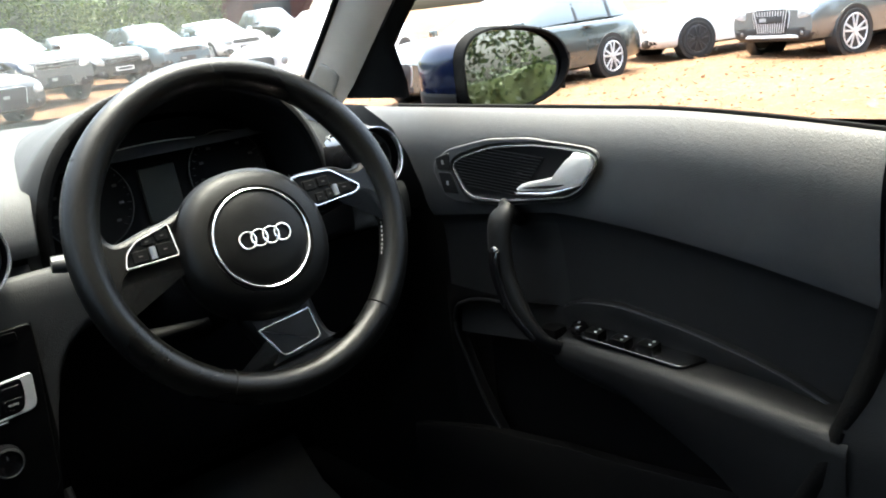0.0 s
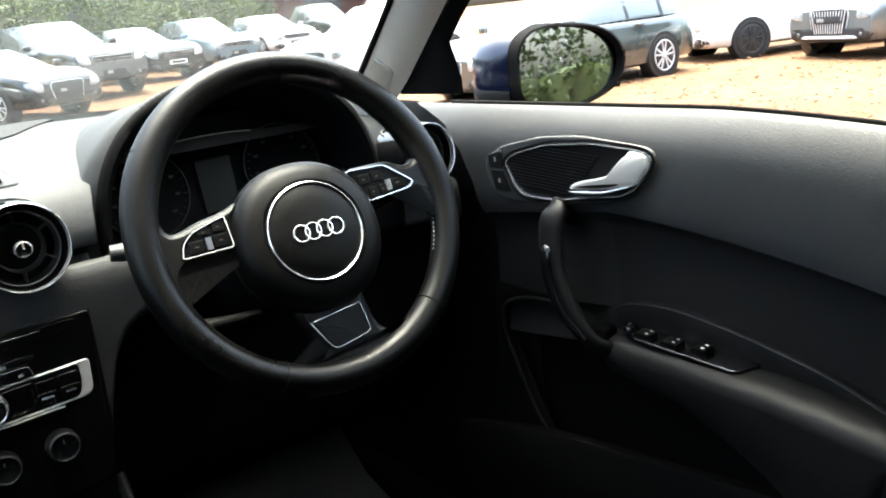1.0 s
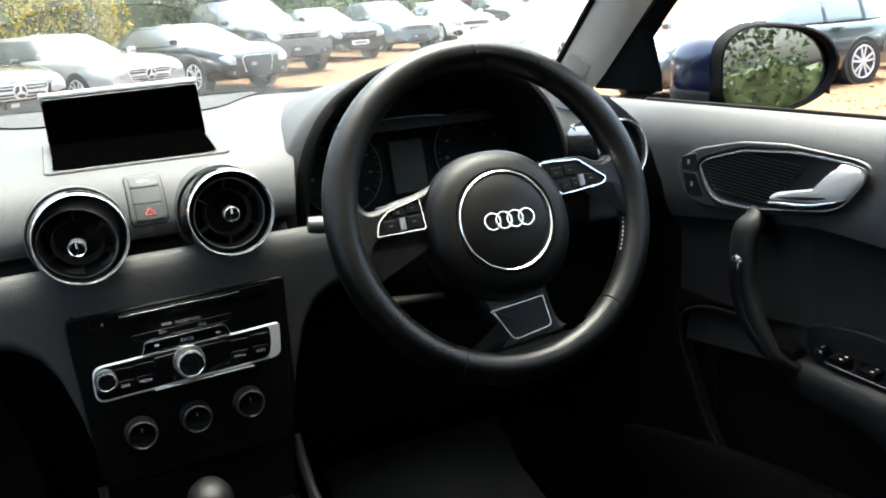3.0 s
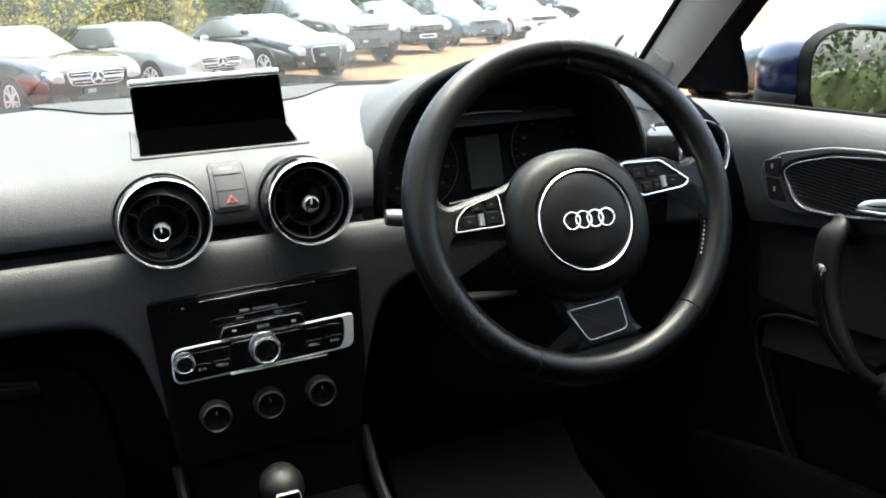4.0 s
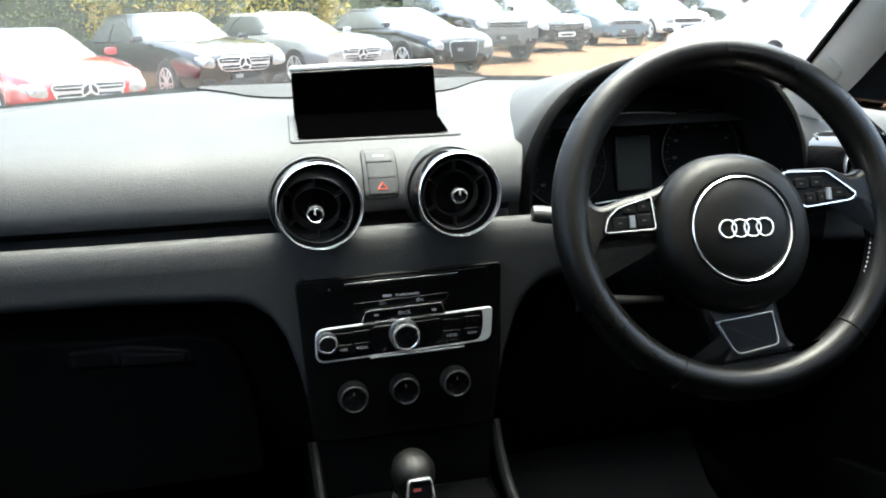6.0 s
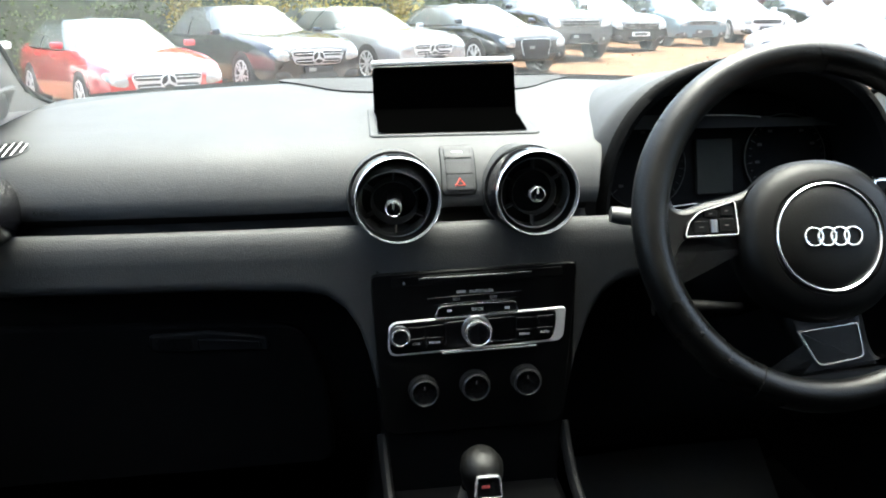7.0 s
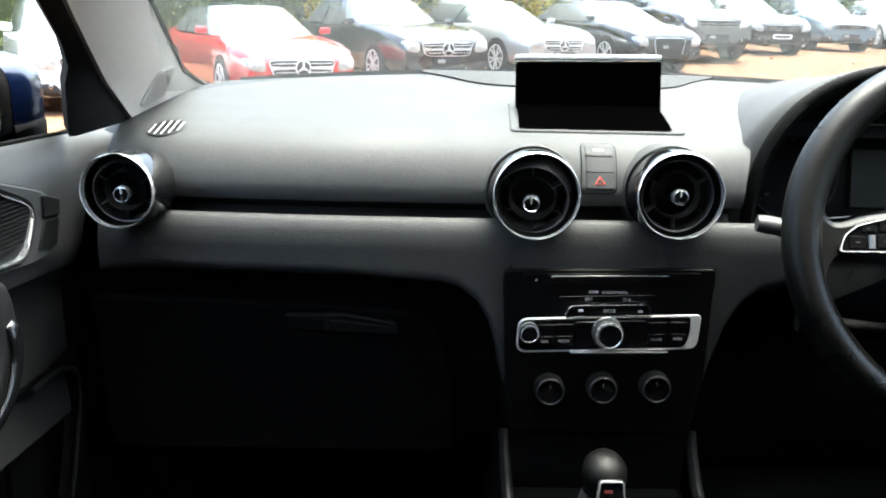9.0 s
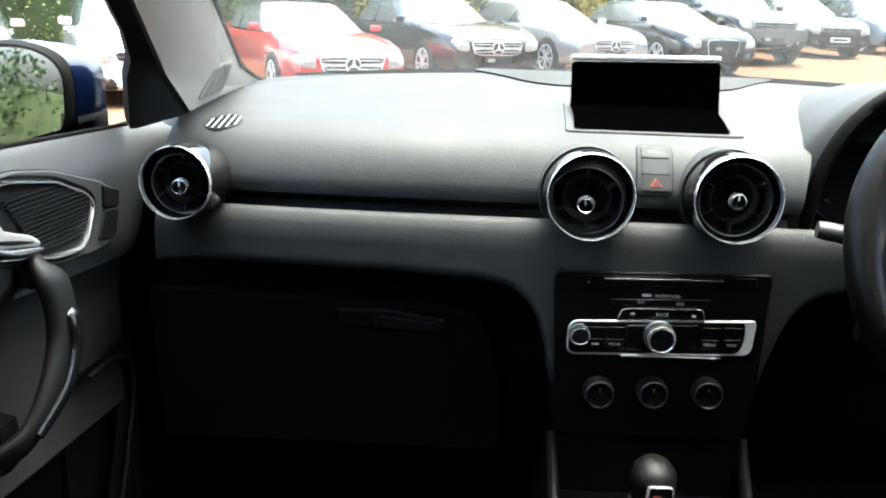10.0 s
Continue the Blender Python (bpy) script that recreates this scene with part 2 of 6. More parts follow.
def lettering(name, text, size, m, mat, parent, depth=0.0002, align="CENTER"):
    cu = bpy.data.curves.new(name, "FONT")
    cu.body, cu.size, cu.align_x, cu.align_y, cu.extrude = text, size, align, "CENTER", depth
    cu.resolution_u = 2
    ob = new(name, cu)
    me = bpy.data.meshes.new_from_object(ob)
    bpy.data.objects.remove(ob)
    bpy.data.curves.remove(cu)
    me.transform(m)
    me.materials.append(mat)
    ob = new(name, me)
    if parent:
        ob.parent = parent
        ob.matrix_parent_inverse = parent.matrix_basis.inverted()
    return ob


def pmap(bm, P):
    for v in bm.verts:
        v.co = P(*v.co)
    return bm


def facing(x, y, z, tilt=0.0, turn=0.0):
    """A frame on a surface that faces the seats: local x to the right, local y up, local z towards the seats. tilt: degrees it leans back."""
    return pose(x, y, z, 90 - tilt, 0, turn)

# ---- the cabin shell ----
GROUND = -0.07


def shell():
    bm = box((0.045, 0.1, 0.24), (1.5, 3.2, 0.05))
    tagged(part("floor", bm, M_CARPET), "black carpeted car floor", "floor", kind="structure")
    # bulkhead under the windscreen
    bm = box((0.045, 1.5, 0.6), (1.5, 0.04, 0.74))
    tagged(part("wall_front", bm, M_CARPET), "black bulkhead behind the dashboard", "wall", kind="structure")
    bm = box((0.045, -1.5, 0.69), (1.5, 0.06, 0.88))
    tagged(part("wall_rear", bm, M_SHELL), "plain rear wall of the cabin", "wall", kind="structure")
    for name, x in (("wall_left", -0.69), ("wall_right", 0.78)):
        bm = box((x, -0.62, 0.62), (0.06, 1.7, 0.74))
        box((x * 0.97 + 0.001, -1.1, 1.18), (0.06, 0.8, 0.36), bm=bm)
        box((x * 0.97 + 0.001, -0.13, 1.18), (0.05, 0.42, 0.37), bm=bm)
        tagged(part(name, bm, M_DARK), "dark side wall behind the front door", "wall", kind="structure")
    # unseen dark blocks added behind the eye, in place of seats, to stop rear light; and the footwell sides
    bm = box((0.045, -0.42, 0.8), (1.34, 0.16, 1.13), 0.05)
    box((0.45, -0.1, 0.42), (0.46, 0.55, 0.2), 0.05, bm=bm)
    box((-0.36, -0.1, 0.42), (0.46, 0.55, 0.2), 0.05, bm=bm)
    tagged(part("wall_light_block", bm, M_CARPET), "plain dark unseen blocks added behind the eye to stop light", "wall", kind="structure")
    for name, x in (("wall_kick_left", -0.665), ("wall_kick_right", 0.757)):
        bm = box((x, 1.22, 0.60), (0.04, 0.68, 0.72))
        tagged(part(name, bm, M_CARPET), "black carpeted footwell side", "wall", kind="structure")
    # plates added under the dashboard ends to keep skylight off the floor
    for name, x in (("light_stop_left", -0.64), ("light_stop_right", 0.712)):
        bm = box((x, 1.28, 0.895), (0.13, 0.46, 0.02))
        tagged(part(name, bm, M_CARPET), "black panel added under the end of the dashboard to stop light", "trim", kind="structure")
    # roof with its lining
    rows = []
    for y, z in ((0.66, 1.335), (0.58, 1.36), (0.3, 1.385), (-0.4, 1.395), (-1.1, 1.385), (-1.52, 1.35)):
        rows.append([(0.045 + x, y - 0.06 * abs(x / 0.6) ** 2, z - 0.035 * abs(x / 0.6) ** 3) for x in [-0.62 + 1.24 * k / 14 for k in range(15)]])
    bm = loft(rows)
    bmesh.ops.solidify(bm, geom=list(bm.faces), thickness=0.03)
    tagged(part("ceiling", bm, M_SHELL), "light grey cloth roof lining of the car", "ceiling", kind="structure")


shell()

# ---- windscreen ----


def windscreen():
    ob = thing("windscreen", "clear raked car windscreen with a black border", "windscreen")
    rows = []
    for k in range(9):
        f = k / 8
        y, z, w = 1.40 + (0.65 - 1.40) * f, 1.015 + (1.335 - 1.015) * f + 0.02 * math.sin(math.pi * f), 0.60 - 0.10 * f
        rows.append([(0.045 + w * s, y - 0.22 * (1 - f * 0.7) * abs(s) ** 2.2, z) for s in [-1 + 2 * j / 16 for j in range(17)]])
    g = part("pane", loft(rows), M_SCREENGLASS, ob, "clear glass")
    g.visible_shadow = False
    # black painted border along the lower edge
    rows = []
    for y, z in ((1.37, 1.010), (1.385, 1.0415), (1.41, 1.020)):
        rows.append([(0.045 + 0.61 * s, y - 0.10 * abs(s) ** 2.2, z - 0.024 * abs(s) ** 2.2) for s in [-0.84 + 1.68 * j / 24 for j in range(25)]])
    part("border", loft(rows), M_RUBBER, ob, "black rubber seal")


windscreen()

# ---- dashboard ----
XC = 0.0105      # middle of the centre stack
GROOVE = [(0.9265, 0.9128), (0.934, 0.9075), (0.950, 0.906), (0.957, 0.916), (0.950, 0.9262), (0.936, 0.9275)]
TOP = [(0.936, 0.9275), (0.9325, 0.935), (0.934, 0.947), (0.942, 0.963), (0.954, 0.979), (0.972, 0.991), (1.0, 0.9995), (1.05, 1.008), (1.12, 1.019), (1.2, 1.03), (1.29, 1.0395), (1.34, 1.037), (1.40, 1.02), (1.47, 0.985), (1.52, 0.95)]


def bend(x):
    """How far the dashboard runs forward (y) and dips (z) towards its ends."""
    s = abs(x - 0.03) / 0.6
    return 0.05 * s ** 3, -0.028 * s ** 2.2 - 0.03 * max(0.0, (s - 0.84) / 0.15) ** 2


def drawn_in(x, y):
    """The ends of the dashboard: drawn in at the passenger's door, out to the driver's."""
    f = min(1.0, max(0.0, (1.07 - y) / 0.08))
    if x < -0.5:
        return -0.5 + (x + 0.5) * (1 - 0.38 * f)
    return 0.6 + (x - 0.6) * (1 + 0.3 * f) if x > 0.6 else x


def by_hood(x, y, z):
    """Draws the pad up to the curved flank of the instrument hood."""
    if y > 1.03 or not 0.905 < z < 1.06:
        return x
    c = math.sqrt(max(0.0, 1 - ((z - 0.905) / 0.176) ** 2.35))
    half = 0.2065 * c ** 0.8 - 0.006
    if 0.1516 < x < 0.2:
        return max(x, 0.3515 - half)
    if 0.5 < x < 0.5514:
        return min(x, 0.3515 + half)
    if 0.05 < x <= 0.1516:
        return 0.05 + (x - 0.05) * (0.3015 - half) / 0.1015
    if 0.5514 <= x < 0.62:
        return 0.62 - (0.62 - x) * (0.2685 - half) / 0.0685
    return x


def dash_sheet(profile, xs, drop=1.0):
    rows = []
    for py, z in profile:
        row = []
        for x in xs:
            y = py
            dy, dz = bend(x)
            back = max(0.0, (y - 1.0) / 0.37)
            row.append((by_hood(drawn_in(x, py), py, z) if profile is TOP else drawn_in(x, py), y + dy * (1 - 1.9 * back), z + dz * (0.25 + 0.75 * back) * drop))
        rows.append(row)
    return rows


def dash_z(x, y):
    """Height of the upper pad at a place."""
    dy, dz = bend(x)
    pts = []
    for py, pz in TOP[5:]:
        back = max(0.0, (py - 1.0) / 0.37)
        pts.append((py + dy * (1 - 1.9 * back), pz + dz * (0.25 + 0.75 * back)))
    for (y0, z0), (y1, z1) in zip(pts, pts[1:]):
        if y <= y1:
            return z0 + (z1 - z0) * (y - y0) / (y1 - y0)
    return pts[-1][1]


def dashboard():
    ob = thing("dashboard", "black soft-touch car dashboard with a deep groove across it", "dashboard", (0, 1.0, 0.8))
    xs = sorted([-0.60 + 1.265 * k / 70 for k in range(71)] + [0.3515 + s_ * d_ for s_ in (-1, 1) for d_ in (0.15, 0.18, 0.2, 0.206, 0.212, 0.218, 0.225, 0.233, 0.243)])
    bm = loft(dash_sheet(TOP, xs))
    # the opening for the instruments
    bm.faces.ensure_lookup_table()
    n_ = len(xs) - 1
    hole = []
    for i, f in enumerate(bm.faces):
        py, px_ = TOP[i // n_ + 1][0], (xs[i % n_] + xs[i % n_ + 1]) / 2
        if abs(px_ - 0.3515) < 0.2 and py < 1.03:
            hole.append(f)
    bmesh.ops.delete(bm, geom=hole, context="FACES")
    part("upper_pad", bm, M_DASH, ob, "grained dark grey upper pad")
    # groove walls darker than the pad: the channel's shade put into their colour
    part("groove", loft(dash_sheet(GROOVE, [x for x in xs if x < 0.1475])), M_DARK, ob, "deep groove, its shade put into a dark colour", angle=60)
    # lower band, running down into the centre panel
    edge = [(0.0, 0.56), (0.098, 0.56), (0.101, 0.64), (0.108, 0.70), (0.117, 0.75), (0.130, 0.795), (0.145, 0.821), (0.165, 0.8365), (0.19, 0.842), (0.30, 0.848), (0.8, 0.849)]

    def low_edge(d):
        for (d0, z0), (d1, z1) in zip(edge, edge[1:]):
            if d <= d1:
                return z0 + (z1 - z0) * (d - d0) / (d1 - d0)
        return 0.849
    near = [0.0, 0.03, 0.06, 0.09, 0.098, 0.1, 0.102, 0.105, 0.108, 0.112, 0.117, 0.122, 0.13, 0.137, 0.145, 0.155, 0.165, 0.178, 0.19, 0.21, 0.24, 0.27, 0.30]
    xs = sorted([XC + d for d in near] + [XC - d for d in near[1:]] + [-0.60 + 0.286 * k / 12 for k in range(12)] + [0.32 + 0.345 * k / 14 for k in range(1, 15)])
    cols = []
    for x in xs:
        dy, dz = bend(x)
        zl = low_edge(abs(x - XC))
        col = [(0.9265, 0.9128), (0.9235, 0.9143), (0.917, 0.9103), (0.912, 0.899), (0.910, 0.885)]
        col += [(0.910 + 0.006 * (0.885 - z) / 0.3, z) for z in [0.885 + (zl + 0.012 - 0.885) * j / 8 for j in range(1, 9)]]
        y1 = col[-1][0]
        col += [(y1 + 0.003, zl + 0.005), (y1 + 0.010, zl + 0.001), (y1 + 0.03, zl - 0.002), (y1 + 0.07, zl - 0.006), (y1 + 0.13, zl - 0.02)]
        cols.append([(drawn_in(x, y), y + dy, z + dz * 0.25) for y, z in col])
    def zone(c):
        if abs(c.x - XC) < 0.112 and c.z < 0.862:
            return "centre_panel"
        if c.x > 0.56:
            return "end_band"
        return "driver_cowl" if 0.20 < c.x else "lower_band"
    # one sheet: centre and cowl pieces darkened, their shade put into the colour
    for nm, mt, lab in (("lower_band", M_BAND, "grained dark lower band"), ("centre_panel", M_SHADED, "black centre panel, shade put into its colour"), ("driver_cowl", M_SHADED, "black cowl below the instruments, shade put into its colour"), ("end_band", M_BAND, "end of the lower band by the driver's door")):
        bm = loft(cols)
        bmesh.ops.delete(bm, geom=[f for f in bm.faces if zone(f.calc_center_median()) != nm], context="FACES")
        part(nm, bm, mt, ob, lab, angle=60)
    # knee panels and the lower dash on both sides, shade put into their colour
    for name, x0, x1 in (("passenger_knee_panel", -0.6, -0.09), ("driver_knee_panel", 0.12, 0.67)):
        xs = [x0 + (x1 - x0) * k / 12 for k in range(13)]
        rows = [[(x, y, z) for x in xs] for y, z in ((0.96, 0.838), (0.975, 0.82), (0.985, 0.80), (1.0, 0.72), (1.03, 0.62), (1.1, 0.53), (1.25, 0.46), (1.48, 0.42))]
        part(name, loft(rows), M_SHADED, ob, "black knee panel below the dashboard, shade put into its colour")
    # embossed airbag mark
    lettering("airbag_mark", "AIRBAG", 0.0078, facing(-0.441, 0.9500, 0.9335, 8), M_FACE, ob, depth=0.0005)
    # centre pad with the dark speaker edge at the windscreen
    for sgn in (-1, 1):
        o = [(0.02, 0.0), (0.11, 0.0), (0.215, -0.004), (0.175, -0.05), (0.135, -0.098), (0.08, -0.118), (0.02, -0.12)]
        pts = spline([(*p, 0) for p in o], 14)
        bm = plate([(p.x * sgn, p.y) for p in pts], 0.0025, pose(XC, 1.318, 1.0398, 5, 0, 0))
        part("demister_grille", bm, M_SPEAKER, ob, "dark grey demister grille by the windscreen", angle=30)
    return ob


dash = dashboard()


def on_roll(u, v, w):
    """A place on the rounded front of the pad: u across, v up along it, w out of it."""
    v *= 1.14 if v > 0 else 0.84
    pts = [Vector((0, y, z)) for y, z in TOP[1:8]]
    run = [0.0]
    for a, b in zip(pts, pts[1:]):
        run.append(run[-1] + (b - a).length)
    at = 0.0353 + v
    k = max(0, min(len(pts) - 2, sum(1 for q in run if q <= at) - 1))
    f = (at - run[k]) / (run[k + 1] - run[k])
    d = (pts[k + 1] - pts[k]).normalized()
    e = (pts[min(k + 2, len(pts) - 1)] - pts[min(k + 1, len(pts) - 2)]).normalized()
    d = d.lerp(e, max(0.0, min(1.0, f)) * 0.5).normalized()
    q = pts[k].lerp(pts[k + 1], f)
    return Vector((-0.005 + u, q.y - d.z * w, q.z + d.y * w))


def button_pad():
    ob = thing("button_pad", "small switch panel with a red hazard triangle", "switch panel", (-0.005, 0.95, 0.965))

    def sheet(x0, x1, v0, v1, w, rad, lean=0.0):
        rows = []
        for v in [v0, v0 + rad * 0.12, v0 + rad * 0.4, v0 + rad] + [v0 + rad + (v1 - v0 - 2 * rad) * k / 8 for k in range(1, 8)] + [v1 - rad, v1 - rad * 0.4, v1 - rad * 0.12, v1]:
            g = max(0.0, rad - min(v - v0, v1 - v)) / rad
            ins = rad * (1 - math.sqrt(max(0.0, 1 - g * g)))
            a, b = x0 + ins + lean * v, x1 - ins + lean * v
            end = v in (v0, v1)
            rows.append([on_roll(a, v, -0.003), on_roll(a, v, -0.003 if end else w - 0.0005), on_roll(a + 0.0008, v, -0.003 if end else w), on_roll((a + b) / 2, v, -0.003 if end else w), on_roll(b - 0.0008, v, -0.003 if end else w), on_roll(b, v, -0.003 if end else w - 0.0005), on_roll(b, v, -0.003)])
        return loft(rows)
    part("surround_gap", sheet(-0.0202, 0.0192, -0.0352, 0.0312, 0.0008, 0.0075, 0.03), M_RUBBER, ob, "thin dark gap")
    part("surround", sheet(-0.0192, 0.0182, -0.034, 0.030, 0.0016, 0.0065, 0.03), M_DASH, ob)
    part("button_gap", sheet(-0.0150, 0.0150, -0.0293, 0.0262, 0.0020, 0.002), M_RUBBER, ob, "dark gaps between the buttons")
    for k, (v0, v1) in enumerate(((0.0112, 0.0255), (-0.0070, 0.0104), (-0.0286, -0.0078))):
        b = part("button", sheet(-0.0145, 0.0145, v0, v1, 0.0028, 0.0016), M_DASH, ob)
        if k == 2:
            tri = [(0.0075 * math.cos(a), -0.0195 + 0.0075 * math.sin(a)) for a in (math.pi / 2, math.pi * 7 / 6, math.pi * 11 / 6)]
            part("hazard_triangle", pmap(frame_plate(tri, 0.0030, 0.0036, Matrix()), on_roll), M_RED, b, "red triangle")
        if k == 0:
            part("mark", pmap(plate([(-0.006, 0.0175), (0.006, 0.0175), (0.006, 0.0190), (-0.006, 0.0190)], 0.0034, Matrix()), on_roll), M_GREYPRINT, b)


button_pad()


# ---- air vents ----
def air_vent(x, y, z, r, aim=(0.0, 0.0), turn=0.0, tilt=6.0, long=0.075, collar=False):
    m = facing(x, y, z, tilt, turn)
    ob = thing("air_vent", "round black air vent with a chrome ring and hub", "air vent", m, "dashboard air vents")
    part("housing", revolve([(r * 1.03, -long), (r * 1.07, -long * 0.5), (r * 1.065, -0.016), (r * 1.05, -0.006), (r * 1.022, -0.001)], 64, m), M_GLOSS, ob, "gloss black barrel")
    if collar:
        part("collar", revolve([(r * 1.15, -long), (r * 1.13, -0.046), (r * 1.11, -0.040), (r * 1.085, -0.041), (r * 1.07, -0.046)], 64, m), M_BAND, ob, "matt black collar")
    part("ring", revolve([(r * 1.020, -0.004), (r * 1.022, 0.0005), (r * 1.014, 0.0032), (r * 1.0, 0.0040), (r * 0.985, 0.0030), (r * 0.974, -0.001), (r * 0.970, -0.006)], 72, m), M_CHROME, ob, "bright chrome ring")
    part("bowl", revolve([(r * 0.970, -0.005), (r * 0.955, -0.012), (r * 0.93, -0.03), (r * 0.88, -0.055), (0.0, -0.06)], 48, m), M_FACE, ob, "black bowl")
    # the ball that swivels in the bowl
    inner = m @ Matrix.Translation((0, 0, -0.030)) @ pose(0, 0, 0, aim[0], aim[1], 0)
    ball = 0.95 * r
    zone = [(ball * math.sin(radians(a)), ball * math.cos(radians(a))) for a in (104, 94, 86, 78, 71, 64)]
    rim_ = zone[-1]
    part("flap_ring", revolve(zone + [(rim_[0] * 0.965, rim_[1] - 0.001), (rim_[0] * 0.94, rim_[1] - 0.02)], 56, inner), M_VANE, ob, "swivelling outer ring")
    zi = rim_[1] - 0.006
    part("inner_ring", revolve([(r * 0.565, zi - 0.014), (r * 0.565, zi), (r * 0.552, zi + 0.0015), (r * 0.535, zi), (r * 0.52, zi - 0.014)], 44, inner), M_VANE, ob)
    part("backing", revolve([(rim_[0] * 0.94, rim_[1] - 0.018), (0.0, rim_[1] - 0.02)], 36, inner), M_FACE, ob, "dark duct behind the vanes")
    for k in range(6):
        a = math.pi / 2 + k * math.pi / 3
        part("vane", box((r * 0.69, 0, zi - 0.006), (r * 0.27, 0.0016, 0.012), 0.0006, inner @ pose(0, 0, 0, 0, 0, math.degrees(a))), M_VANE, ob)
    part("hub_stem", revolve([(0.0080, zi - 0.014), (0.0078, zi + 0.0085)], 28, inner), M_FACE, ob, "black stem")
    hub = part("hub", revolve([(0.0078, zi + 0.008), (0.0088, zi + 0.0085), (0.0090, zi + 0.014), (0.0082, zi + 0.0162), (0.0072, zi + 0.0166)], 32, inner), M_CHROME, ob, "chrome hub")
    part("hub_cap", revolve([(0.0072, zi + 0.0163), (0.005, zi + 0.0155), (0.0, zi + 0.0152)], 24, inner), M_GLOSS, hub, "gloss black cap")
    part("hub_pointer", box((0, 0.004, zi + 0.0163), (0.0014, 0.006, 0.0014), 0, inner), M_SATIN, hub)
    return ob


air_vent(-0.079, 0.888, 0.947, 0.0445, (19, -10), collar=True)
air_vent(0.070, 0.888, 0.950, 0.0445, (4, 1), collar=True)
air_vent(-0.5130, 0.905, 0.9405, 0.0385, (10, 5), -4)
air_vent(0.592, 0.905, 0.948, 0.0400, (2, 0), 4)


# ---- pop-up screen ----
def display():
    ob = thing("display_screen", "black pop-up display screen with a silver top edge", "screen", (XC, 1.1, 1.0))
    m = facing(0.0045, 1.098, 1.028, 9)
    part("body", plate(rounded([(-0.088, -0.05), (0.09, -0.05), (0.087, 0.0445), (-0.089, 0.0405)], 0.004), 0.012, m, 0.001), M_SCREEN, ob, "dark glass screen")
    part("bezel", frame_plate(rounded([(-0.0885, -0.05), (0.0905, -0.05), (0.0875, 0.045), (-0.0895, 0.041)], 0.004), 0.006, 0.0135, m), M_SCREEN, ob)
    part("top_edge", box((-0.001, 0.048, 0.003), (0.179, 0.0062, 0.018), 0.0025, m @ pose(0, 0, 0, 0, 0, 1.1)), M_SATIN, ob, "silver top edge")
    m2 = pose(0.004, 1.06, 1.0065, 9, 0, 0)
    part("recess", plate(rounded([(-0.103, -0.066), (0.098, -0.066), (0.094, 0.055), (-0.096, 0.055)], 0.008), 0.004, m2, 0.002), M_DASH, ob, "flush tray the screen rises from")
    part("foot", loft([[(-0.0885, 1.0, 1.003), (0.0865, 1.0, 1.003)], [(-0.086, 1.04, 1.0125), (0.087, 1.04, 1.0125)], [(-0.085, 1.09, 1.0215), (0.088, 1.09, 1.0215)]]), M_SCREEN, ob, "black foot flap")


display()


